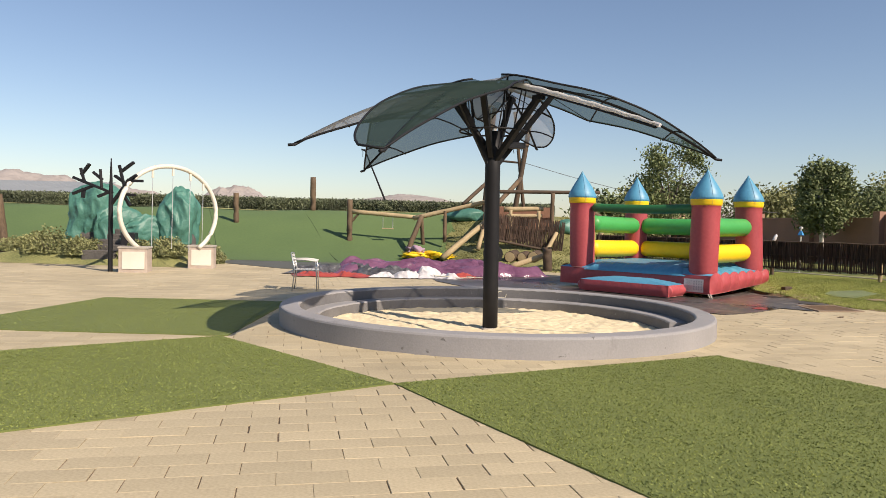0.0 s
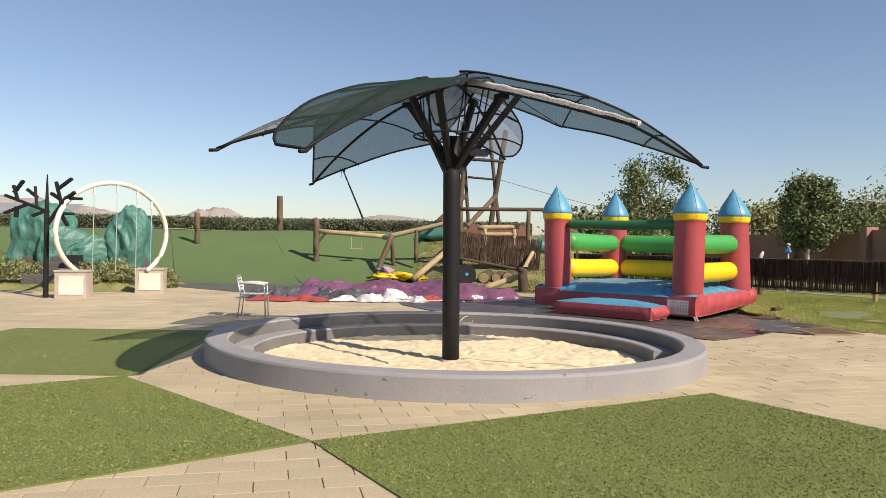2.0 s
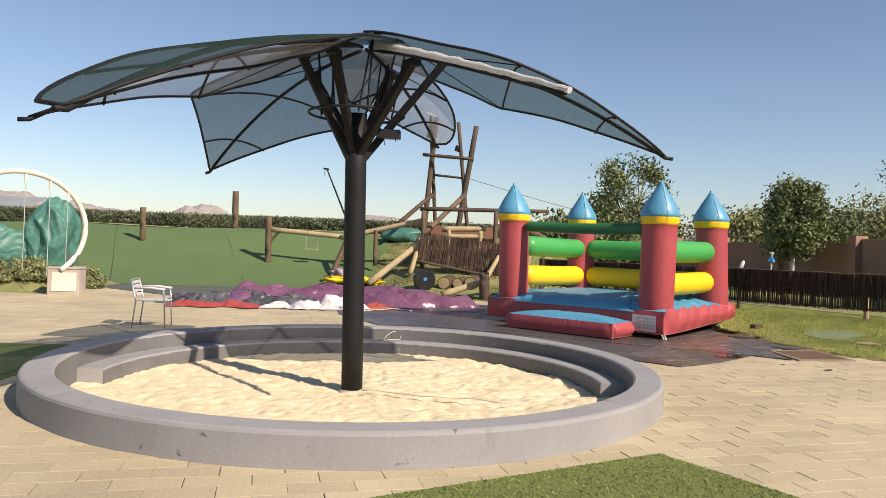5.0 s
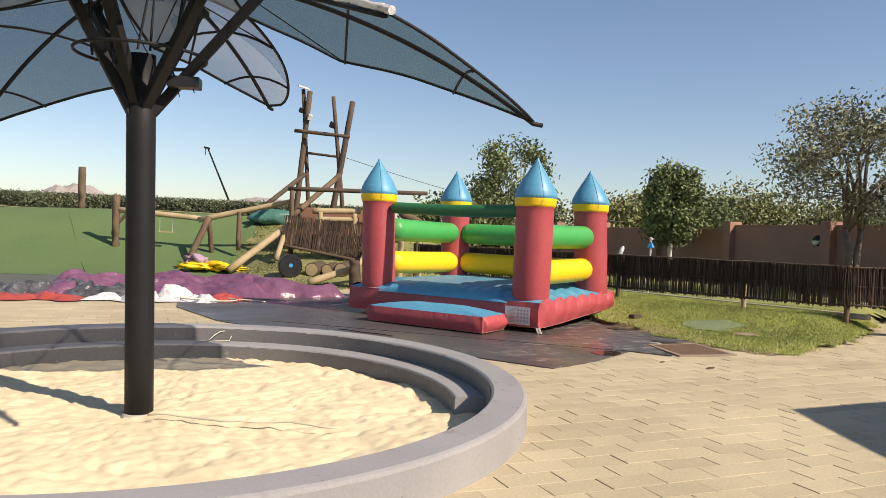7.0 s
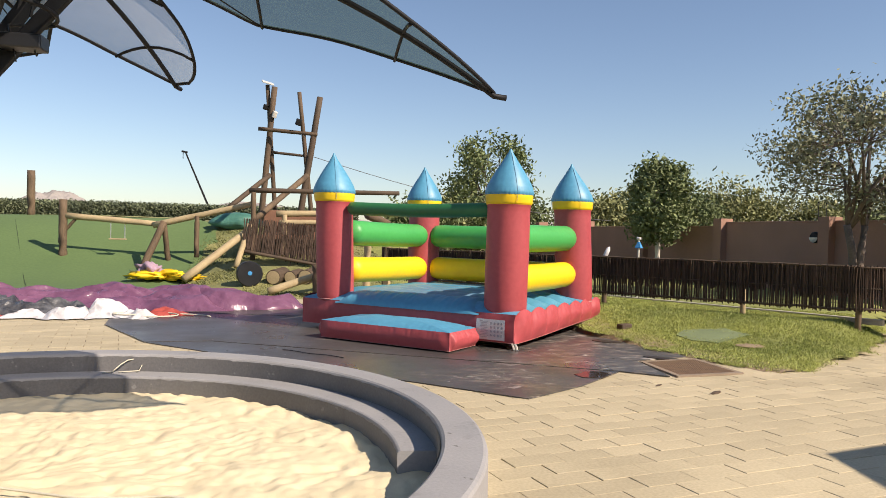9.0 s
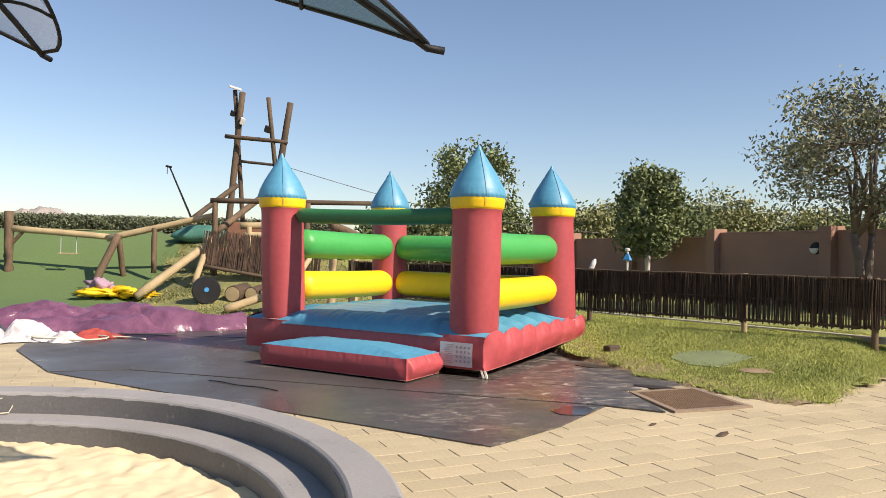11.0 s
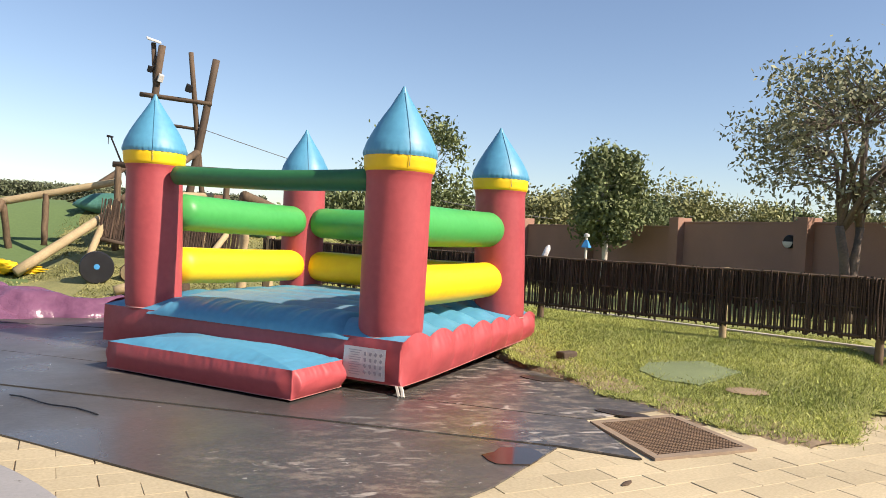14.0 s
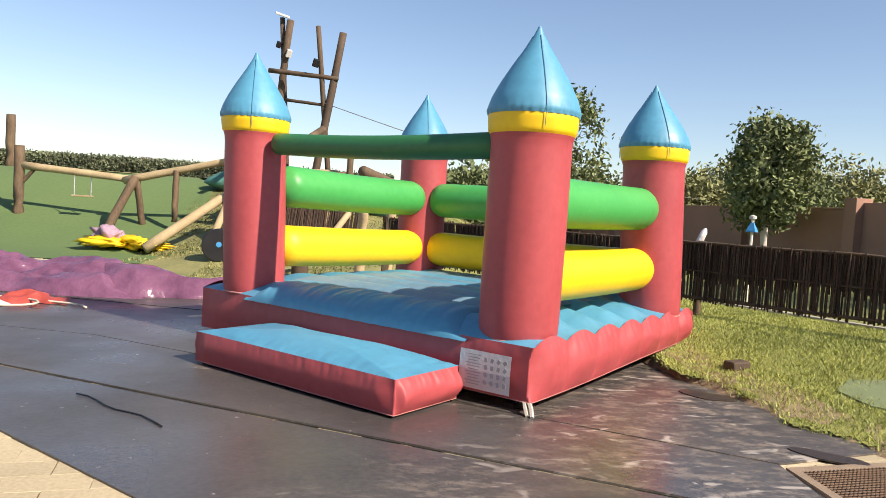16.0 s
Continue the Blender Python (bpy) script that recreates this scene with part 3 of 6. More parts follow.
def lawn():
    bm = bmesh.new()
    vs = {}

    def vert(i, j):
        if (i, j) not in vs:
            x, y = 3.2 + 0.1 * i, 2.8 + 0.1 * j
            vs[i, j] = bm.verts.new((x, y, terrain(x, y) + 0.016 + 0.015 * noise.noise(Vector((x * 2, y * 2, 0)))))
        return vs[i, j]

    for i in range(124):
        for j in range(184):
            x, y = 3.25 + 0.1 * i, 2.85 + 0.1 * j
            if inside(LAWN, x + 0.22 * noise.noise(Vector((x * 2.6, y * 2.6, 1))) - 0.04, y + 0.22 * noise.noise(Vector((x * 2.6, y * 2.6, 9)))):
                bm.faces.new((vert(i, j), vert(i + 1, j), vert(i + 1, j + 1), vert(i, j + 1)))
    ob = tagged(part("lawn", bm, M["lawn"], None, smooth=True), "sunlit mown lawn with worn patches", "lawn", kind="structure")
    rng = np.random.default_rng(5)
    pts = []
    while len(pts) < 220000:
        x, y = rng.uniform(6.3, 13.4), rng.uniform(2.8, 10.5)
        d = (x - FENCE_A.x) * FENCE_N.x + (y - FENCE_A.y) * FENCE_N.y
        if d < 1.6 and not inside(LID, x + rng.normal(0, 0.11), y + rng.normal(0, 0.11)) and inside(LAWN, x + 0.22 * noise.noise(Vector((x * 2.6, y * 2.6, 1))) + rng.normal(0, 0.06), y + 0.22 * noise.noise(Vector((x * 2.6, y * 2.6, 9))) + rng.normal(0, 0.06)) and noise.noise(Vector((x * 0.9, y * 0.9, 2))) > -0.7 * rng.random() - 0.28:
            pts.append((x, y, terrain(x, y) + 0.01))
    base = np.array(pts)
    n = len(base)
    tip = base + np.column_stack([rng.normal(0, 0.020, (n, 2)), rng.uniform(0.010, 0.042, n)])
    w = rng.normal(0, 1, (n, 3)) * (0.0027, 0.0027, 0)
    part("grass_blades", quads("grass_blades", np.stack([base - w, base + w, tip + w * 0.3, tip - w * 0.3], 1), M["grass"]), None, ob, kind="stuff")
    return ob


lawn()


def soil_edge():
    """Trodden soil showing along the ragged border of the lawn."""
    def fn(u, v):
        pts = [Vector(p) for p in LAWN[:9]]
        k = u * (len(pts) - 1)
        i = min(int(k), len(pts) - 2)
        p = pts[i].lerp(pts[i + 1], k - i)
        d = Vector((-0.93, -0.36))
        off = (0.10 + 0.09 * noise.noise(Vector((u * 22, 0, 2))) + 0.05 * noise.noise(Vector((u * 70, 0, 4)))) * (1 - v) - 0.55 * v
        x, y = p.x + d.x * off, p.y + d.y * off
        return x, y, (terrain(x, y) + 0.036) * smooth(0, 0.28, v) - 0.012 - 0.008 * v + 0.012 * noise.noise(Vector((x * 9, y * 9, 0)))
    return part("soil_edge", sheet(fn, 160, 10), M["soil"], None, smooth=True)


tagged(soil_edge(), "trodden brown soil along the ragged lawn border", "soil", kind="structure")
for sx, sy, sa, sb in ((6.62, 5.58, 0.24, 0.13), (6.76, 4.05, 0.24, 0.09)):
    bm = slab(bmesh.new(), [(sx + sa * math.cos(q) * 0.8 + sb * math.sin(q) * 0.6, sy - sa * math.cos(q) * 0.6 + sb * math.sin(q) * (0.8 + 0.2 * math.sin(3 * q))) for q in (k / 20 * 6.2832 for k in range(20))], 0.012, 0.0225)
    tagged(part("wet_stain", bm, M["stain"]), "dark damp oval stain on the black matting", "stain", "stains on matting")
# Pale raised strip running along beyond the fence.
kerb = bmesh.new()
box(kerb, (9.95, 7.95, 0.33), (5.6, 0.11, 0.10), -57.5, bev=0.01)
tagged(part("kerb", kerb, M["concrete"]), "pale raised strip beyond the reed fence", "kerb", kind="structure")

# ---- the round sandpit ----
pit = thing("sandpit", "round grey plastered sandpit wall with an inner seat ledge", "sandpit", *RC, 0, kind="structure")
part("pit_wall", lathe(bmesh.new(), [(RI, -0.3), (RI, RH - 0.03), (RI + 0.010, RH - 0.012), (RI + 0.028, RH), (RO - 0.03, RH), (RO - 0.010, RH - 0.010), (RO, RH - 0.032), (RO + 0.004, -0.06)], 180, (*RC, 0)), M["render"], pit, smooth=False)


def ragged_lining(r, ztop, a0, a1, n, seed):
    """Darker facing just inside a wall, its upper border wandering below the edge."""
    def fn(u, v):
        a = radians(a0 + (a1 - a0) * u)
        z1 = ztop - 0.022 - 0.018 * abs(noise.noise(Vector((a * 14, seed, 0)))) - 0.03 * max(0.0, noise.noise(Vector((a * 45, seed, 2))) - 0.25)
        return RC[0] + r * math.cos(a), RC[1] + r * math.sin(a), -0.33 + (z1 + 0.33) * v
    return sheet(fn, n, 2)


part("inner_face", ragged_lining(RI - 0.003, RH, 0, 360, 720, 1.0), M["renderdark"], pit, "dark inner face")
ledge = part("seat_ledge", lathe(bmesh.new(), [(2.70, -0.35), (2.70, 0.06), (2.708, 0.074), (2.722, 0.08), (RI + 0.004, 0.08), (RI + 0.004, -0.35)], 100, (*RC, 0), -2, 186), M["render"], pit)
part("ledge_face", ragged_lining(2.697, 0.08, -2, 186, 400, 5.0), M["renderdark"], ledge, "dark front face")


def sand():
    def put(u, v):
        r, a = 2.98 * u ** 0.75, 2 * math.pi * v
        x, y = RC[0] + r * math.cos(a), RC[1] + r * math.sin(a)
        p = Vector((x, y, 0))
        z = -0.105 + 0.035 * noise.noise(p * 1.1) + 0.016 * noise.noise(p * 3.4) - 0.034 * max(0, noise.noise(p * 6.2 + Vector((3, 1, 0)))) - 0.022 * max(0, noise.noise(p * 9.5 + Vector((1, 7, 0)))) + 0.010 * noise.noise(p * 15)
        z += 0.09 * smooth(1.9, 2.98, r) * smooth(0.1, -0.9, math.sin(a)) + 0.02 * smooth(2.2, 2.98, r)
        return x, y, z

    return part("sand", sheet(put, 110, 440), M["sand"], None, smooth=True)


tagged(sand(), "pale loose play sand full of footprints", "sand", kind="structure")

# ---- black matting under the castle ----
matting = thing("rubber_matting", "black rubber conveyor matting laid in strips on the paving", "matting", 4, 4, 0)


def strip(pts, z):
    bm = slab(bmesh.new(), pts, z - 0.006, z + 0.006)
    part("mat_strip", bm, M["mat"], matting)


FRONT, ALONG = Vector((4.24, 1.74)), Vector((-0.755, 0.656))
INTO = Vector((0.742, 0.670))


def on_mat(a, b):
    p = FRONT + ALONG * a + INTO * b
    return (p.x, p.y)


strip([(4.24, 1.74), (5.02, 2.34), (5.75, 3.10), (3.6, 4.13), (0.7, 5.55), (-0.13, 5.44), (1.2, 4.29)], 0.008)
strip([(5.78, 3.125), (6.25, 2.79), (6.32, 3.85), (4.46, 4.93), (1.0, 6.9), (-1.2, 7.4), (-0.16, 5.475), (0.7, 5.59), (3.62, 4.165)], 0.012)
strip([(6.34, 3.885), (7.2, 4.2), (7.05, 5.5), (6.6, 6.5), (3.0, 8.5), (-1.6, 9.6), (-1.2, 7.435), (1.0, 6.935), (4.48, 4.965)], 0.008)
strip([(6.58, 6.545), (6.3, 8.0), (5.0, 10.5), (-1.8, 10.8), (-1.6, 9.635), (3.0, 8.535)], 0.012)

# ---- drain grating ----
drain = thing("drain_grating", "rusty expanded metal grating in a steel frame over a drain", "drain", 6.8, 3.4, 0)
G4 = [Vector(p) for p in ((6.33, 3.79), (6.34, 2.77), (7.29, 2.95), (7.22, 4.0))]
gc = sum(G4, Vector((0, 0))) / 4
for k in range(4):
    a, b = G4[k], G4[(k + 1) % 4]
    ia, ib = a.lerp(gc, 0.14), b.lerp(gc, 0.14)
    part("frame_bar", slab(bmesh.new(), [tuple(a), tuple(b), tuple(ib), tuple(ia)], 0.0, 0.022), M["frame"], drain)
part("sump", slab(bmesh.new(), [tuple(p.lerp(gc, 0.13)) for p in G4], 0.0, 0.006), M["black"], drain)
bm = bmesh.new()
IN = [p.lerp(gc, 0.14) for p in G4]
for k in range(1, 26):
    f = k / 26
    for a, b, c, d in ((0, 1, 3, 2), (0, 3, 1, 2)):
        p, q = IN[a].lerp(IN[b], f), IN[c].lerp(IN[d], f)
        tube(bm, [(p.x, p.y, 0.016), (q.x, q.y, 0.016)], 0.0065, 4)
part("grate", bm, M["rust"], drain)
puddle = tagged(part("puddle", slab(bmesh.new(), [on_mat(0.12 - 0.17 * math.cos(k / 12 * 6.283) * (1 + 0.2 * math.sin(3 * k)), 1.62 + 0.24 * math.sin(k / 12 * 6.283)) for k in range(12)], 0.013, 0.0215), M["water"]), "small shallow puddle on the black matting", "puddle")
for x, y, s in ((6.35, 1.95, 0.10), (5.9, 2.35, 0.06)):
    bm = bmesh.new()
    bmesh.ops.create_icosphere(bm, subdivisions=1, radius=s, matrix=pose(x, y, 0.004, 0, 0, 40) @ Matrix.Diagonal((1.3, 0.4, 0.14, 1)))
    tagged(part("wood_chip", bm, M["darklog"]), "dark flat wood chip lying on the paving", "debris", "debris on paving")
bm = slab(bmesh.new(), LID, -0.02, 0.0)
bmesh.ops.subdivide_edges(bm, edges=bm.edges[:], cuts=6, use_grid_fill=True)
for v in bm.verts:
    v.co.z += terrain(v.co.x, v.co.y) + 0.03
    v.co.x += 0.03 * noise.noise(Vector((v.co.x * 7, v.co.y * 7, 0)))
    v.co.y += 0.03 * noise.noise(Vector((v.co.x * 7, v.co.y * 7, 5)))
tagged(part("inspection_lid", bm, M["lid"]), "flat green painted inspection cover in the lawn", "cover")
# Bare sandy patch of the lawn, built as a flattened ball.
bm = bmesh.new()
bmesh.ops.create_icosphere(bm, subdivisions=2, radius=0.22, matrix=pose(8.42, 4.58, terrain(8.42, 4.58) + 0.016) @ Matrix.Diagonal((1.1, 0.9, 0.10, 1)))
tagged(part("bare_patch", bm, M["soil"]), "bare sandy brown patch in the lawn", "stone")
bm = bmesh.new()
box(bm, (7.17, 6.21, terrain(7.17, 6.21) + 0.05), (0.24, 0.13, 0.09), 25, bev=0.018)
tagged(part("loose_brick", bm, M["darklog"]), "loose dark brown brick lying in the grass", "brick")

# ---- bouncy castle ----
CX, CY, CA = 4.49, 7.0, -40.3
castle = thing("bouncy_castle", "inflated red, blue, green and yellow bouncy castle on black matting", "bouncy castle", CX, CY, 0, CA)
U0, U1, V0, V1 = -2.10, 1.80, -1.46, 2.12
TOPZ = 0.505


def cushion(name, u0, u1, v0, v1, z0, z1, sidemat, topmat, ribs, parent, waves=0.0, crease=0.026):
    """An inflated block: bulging pleated sides, a top panel with tubes, and a welt round the edge."""
    n = 40

    def rim(f):
        per = [(u0, v0, u1, v0), (u1, v0, u1, v1), (u1, v1, u0, v1), (u0, v1, u0, v0)]
        k = min(3, int(f * 4))
        a = per[k]
        g = f * 4 - k
        return a[0] + (a[2] - a[0]) * g, a[1] + (a[3] - a[1]) * g, k, g

    def side(f, v):
        u, w, k, g = rim(f if f < 1 else 0.0)
        nx, ny = ((0, -1), (1, 0), (0, 1), (-1, 0))[k]
        soft = min(g, 1 - g) * 2
        s = g * (u1 - u0 if k % 2 == 0 else v1 - v0) + 7 * k
        pleat = noise.noise(Vector((s * 9, v * 0.8, 1))) + 0.7 * noise.noise(Vector((s * 21, v, 5)))
        near_edge = 1.9 * v ** 5 * (1 - v ** 9) + 0.25 * v * (1 - v) ** 3
        bulge = ((0.030 if k == 0 else 0.09) * math.sin(math.pi * v) * (0.8 + 0.3 * noise.noise(Vector((s * 1.6, 0, 3)))) + (0.3 if k == 0 else 1.0) * crease * pleat * near_edge) * smooth(0, 0.14, soft)
        bulge += (0.003 if k == 0 else 0.012) * noise.noise(Vector((s * 3.1, v * 3, 8))) * math.sin(math.pi * v)
        z = z0 + (z1 - z0) * v
        if waves:
            z += 0.75 * waves * (abs(math.sin(math.pi * ribs * g)) if k in (1, 3) else 0.0) * v
            bulge -= 0.06 * (1 - abs(math.sin(math.pi * ribs * g)) ** 0.5) * (1.0 if k in (1, 3) else 0.0) * math.sin(math.pi * v)
        z += (0.11 * smooth(v0, v1, w) * (1 - v) if waves else 0)
        return u + nx * bulge, w + ny * bulge, z

    body = part(name, sheet(side, 800, 14), sidemat, parent, local=True, smooth=True)

    def top(a, b):
        u, w = u0 + (u1 - u0) * a, v0 + (v1 - v0) * b
        e = min(a, 1 - a, b, 1 - b)
        z = z1 + (0.10 * smooth(0, 0.2, e) if waves else 0.105 * math.sqrt(smooth(0, 0.42, e))) + waves * abs(math.sin(math.pi * ribs * b)) * (0.4 + 0.7 * smooth(0, 0.07, min(a, 1 - a)))
        return u, w, z + 0.012 * noise.noise(Vector((u * 3, w * 3, 0))) * smooth(0, 0.04, e) + 0.006 * noise.noise(Vector((u * 16, w * 3, 2))) * smooth(0, 0.03, e) * smooth(0.25, 0.03, e)

    part("top_panel", sheet(top, 110, 70), topmat, body, local=True, smooth=True)
    part("bottom_panel", sheet(lambda a, b: (u0 + (u1 - u0) * a, v0 + (v1 - v0) * (1 - b), z0 + (0.11 * (1 - b) if waves else 0)), 2, 2), sidemat, body, local=True)
    wl = bmesh.new()
    tube(wl, [(p[0], p[1], p[2]) for p in (side(i / 160, 0.0) for i in range(160))], 0.0035, 5, True)
    part("bottom_welt", wl, M["seam"], body, local=True, smooth=True)
    return body


base = cushion("base", U0, U1, V0, V1, 0.10, TOPZ, M["pvcred"], M["pvcblue"], 7, castle, 0.085)
step = cushion("step", -1.00, 1.22, V0 - 0.84, V0 - 0.10, 0.04, 0.29, M["pvcred"], M["pvcblue"], 4, castle, 0.0)
# jumping floor, darker and ribbed, set inside the rim
part("jump_floor", sheet(lambda a, b: (-1.35 + 2.6 * a, -0.95 + 2.5 * b, TOPZ + 0.145 + 0.05 * abs(math.sin(math.pi * 6 * b)) * smooth(0, 0.05, min(a, 1 - a))), 30, 60), M["pvcnavy"], castle, local=True, smooth=True)
# rounded front roll of the entrance
part("entrance_roll", sheet(lambda a, b: (-1.40 + 2.62 * a, V0 - 0.034 + 0.387 * (1 - math.cos(math.pi * b)), TOPZ + 0.01 - (0.05 + 0.006 * noise.noise(Vector((a * 30, 1, 0)))) * (1 - b) ** 4 + (0.16 + 0.016 * noise.noise(Vector((a * 40, b * 1.5, 0))) + 0.02 * noise.noise(Vector((a * 9, b, 3)))) * math.sin(math.pi * b) * smooth(0, 0.10, min(a, 1 - a))), 160, 16), M["pvcblue"], castle, local=True, smooth=True)

TOWERS = {  # foot (u, v), tip (u, v, z), radius
    "fl": ((-1.64, -1.18), (-1.66, -1.28, 2.90), 0.305),
    "fr": ((1.47, -1.14), (1.57, -1.30, 2.85), 0.31),
    "br": ((1.52, 1.52), (1.45, 1.42, 2.895), 0.32),
    "bl": ((-1.58, 1.46), (-1.58, 1.42, 2.92), 0.30),
}


def shear_at(foot, tip, z0=0.46):
    def go(x, y, z):
        f = (z - z0) / (tip[2] - z0)
        return foot[0] + (tip[0] - foot[0]) * f + x, foot[1] + (tip[1] - foot[1]) * f + y, z
    return go


def towers():
    for key, (foot, tip, r) in TOWERS.items():
        go = shear_at(foot, tip)
        zt = tip[2]
        zc, zb = zt - 0.66, zt - 0.80

        def skin(prof, sides, wr=0.0):
            def fn(a, b):
                k = b * (len(prof) - 1)
                i = min(int(k), len(prof) - 2)
                g = k - i
                rr = prof[i][0] + (prof[i + 1][0] - prof[i][0]) * g
                z = prof[i][1] + (prof[i + 1][1] - prof[i][1]) * g
                an = 2 * math.pi * a
                rr *= 1 + wr * 0.02 * math.sin(34 * an) * math.exp(-((z - prof[0][1]) / 0.05) ** 2)
                rr *= 1 + 0.012 * noise.noise(Vector((math.cos(an) * 2, math.sin(an) * 2, z * 1.5 + len(key) + ord(key[0]))))
                return go(rr * math.cos(an), rr * math.sin(an), z)
            return sheet(fn, sides, len(prof) * 3)

        col = part("tower", skin([(r * 0.94, TOPZ - 0.03), (r * 1.0, TOPZ + 0.05), (r * 1.01, 1.2), (r * 0.985, zb - 0.05), (r * 1.03, zb)], 48), M["pvcred"], castle, local=True, smooth=True)
        part("tower_band", skin([(r * 1.03, zb), (r * 1.075, zb + 0.02), (r * 1.105, zc - 0.03), (r * 1.10, zc)], 48), M["pvcyellow"], col, local=True, smooth=True)
        part("tower_cap", skin([(r * 1.11, zc), (r * 1.14, zc + 0.035), (r * 1.06, zc + 0.12), (r * 0.86, zc + 0.24), (r * 0.62, zc + 0.36), (r * 0.36, zc + 0.48), (r * 0.13, zc + 0.595), (0.012, zt)], 96, 1.0), M["pvcblue"], col, local=True, smooth=True)
        for s in (0, 2.1, 4.2):
            bm = bmesh.new()
            an = s - 0.8
            tube(bm, [go((r * q + 0.004) * math.cos(an), (r * q + 0.004) * math.sin(an), z) for q, z in ((1.105, zc - 0.1), (1.145, zc + 0.035), (1.065, zc + 0.12), (0.865, zc + 0.24), (0.625, zc + 0.36), (0.365, zc + 0.48), (0.135, zc + 0.595))], 0.003, 4)
            part("cap_seam", bm, M["capseam"], col, local=True)
        bm = bmesh.new()
        tube(bm, [go(r * 0.97 * math.cos(k / 30 * 6.2832), r * 0.97 * math.sin(k / 30 * 6.2832), TOPZ + 0.005) for k in range(30)], 0.010, 5, True)
        part("foot_welt", bm, M["seam"], col, local=True, smooth=True)


towers()


def roll(name, a, b, r, material, sag=0.0, cut=0.22):
    """A fat inflated tube with domed ends between two towers."""
    a, b = Vector(a), Vector(b)
    L = (b - a).length
    n = 26
    pts, rs = [], []
    for i in range(n + 1):
        f = i / n
        e = min(f, 1 - f) * L
        rr = r * (math.sqrt(max(0.0, 1 - (1 - min(1, e / (r * 0.75))) ** 2)))
        pts.append(a.lerp(b, f) - Vector((0, 0, sag * math.sin(math.pi * f))))
        rs.append(max(rr, 0.015))
    part(name, tube(bmesh.new(), pts, rs, 32), material, castle, local=True, smooth=True)


roll("front_beam", (-1.38, -1.26, 2.00), (1.36, -1.27, 1.985), 0.105, M["pvcdark"], 0.03)
for name, z, r, mm in (("green_roll", 1.60, 0.215, M["pvcgreen"]), ("yellow_roll", 0.98, 0.215, M["pvcyellow"])):
    roll(name, (-1.55, -1.05, z), (-1.54, 1.30, z - 0.02), r, mm, 0.01)
    roll(name, (1.42, -1.05, z - 0.02), (1.46, 1.32, z), r, mm, 0.01)
    roll(name, (-1.42, 1.46, z - 0.02), (1.40, 1.46, z - 0.02), r, mm, 0.01)
# printed safety label and a webbing tether at the front corner
lab = part("safety_label", sheet(lambda a, b: (1.21 + 0.45 * a, V0 - 0.078 + 0.02 * abs(b - 0.5), 0.135 + 0.29 * b), 4, 4), M["paper"], castle, "white printed safety label", local=True)
bm = bmesh.new()
for i in range(11):
    box(bm, (1.25 + 0.09, V0 - 0.083, 0.395 - i * 0.022), (0.14 - 0.05 * (i % 3) * 0.5, 0.003, 0.007))
for i in range(4):
    for j in range(4):
        box(bm, (1.45 + 0.056 * i, V0 - 0.083, 0.37 - 0.056 * j), (0.026, 0.003, 0.034), m=pose(1.45 + 0.056 * i, V0 - 0.083, 0.37 - 0.056 * j, 0, 18 * (i - j), 0))
part("label_print", bm, M["ink"], lab, local=True)
bm = bmesh.new()
for k in (0, 1):
    tube(bm, [(U1 - 0.10 + 0.03 * k, V0 + 0.06, 0.14), (U1 - 0.03 + 0.05 * k, V0 - 0.02, 0.07), (U1 + 0.02 + 0.04 * k, V0 - 0.07, 0.022)], 0.016, 5)
part("tether", bm, M["webbing"], castle, local=True)

# ---- shade umbrella over the sandpit ----
shade = thing("shade_umbrella", "black steel shade umbrella with leaf-shaped shade cloth panels, one furled", "umbrella", 0, 0, -0.12)
LEAN = Vector((-0.012, -0.05, 1.0))


def up_pole(z):
    return LEAN * (z + 0.12) + Vector((0, 0, -0.12))


pole = part("pole", tube(bmesh.new(), [up_pole(z) for z in (-0.3, 0.6, 1.5, 2.3, 2.94)], [0.118, 0.118, 0.117, 0.117, 0.115], 28), M["steel"], shade, smooth=True)
part("footing", lathe(bmesh.new(), [(0.0, 0.03), (0.135, 0.025), (0.15, 0.0), (0.16, -0.1)], 24, (0, 0, -0.13)), M["concrete"], pole)
PETALS = [  # tip, half width to either side, roundness of either side, cross droop, bow of the midrib, cloth
    ((3.40, 0.0, 2.62), (1.0, 1.35), (1.15, 1.1), 0.12, 0.84, "net"),
    ((0.81, 2.12, 2.95), (0.58, 0.75), (1.9, 1.1), 0.16, 0.70, "netpale"),
    ((-2.37, 2.17, 2.47), (1.25, 1.25), (1.0, 1.0), 0.22, 0.70, "net"),
    ((-2.72, -1.74, 2.53), (0.85, 0.95), (1.0, 1.0), 0.28, 0.55, "netpale"),
    ((-1.25, -3.95, 2.26), (0.76, 0.70), (2.6, 0.95), 0.03, 0.60, "netdense"),
]
HUB = 0.5


def strut_of(d, a, b):
    """A square steel strut from the pole to the hub frame, with the plate that carries the ribs."""
    ax = (b - a).normalized()
    m = Matrix.Translation((a + b) / 2) @ ax.to_track_quat("Z", "Y").to_matrix().to_4x4()
    bm = bmesh.new()
    box(bm, None, (0.085, 0.085, (b - a).length), m=m, bev=0.008)
    arm = part("strut", bm, M["steel"], shade)
    bm = bmesh.new()
    box(bm, None, (0.20, 0.095, 0.08), m=Matrix.Translation(b - Vector((0, 0, 0.01))) @ d.to_track_quat("X", "Z").to_matrix().to_4x4(), bev=0.008)
    part("strut_head", bm, M["steel"], arm)


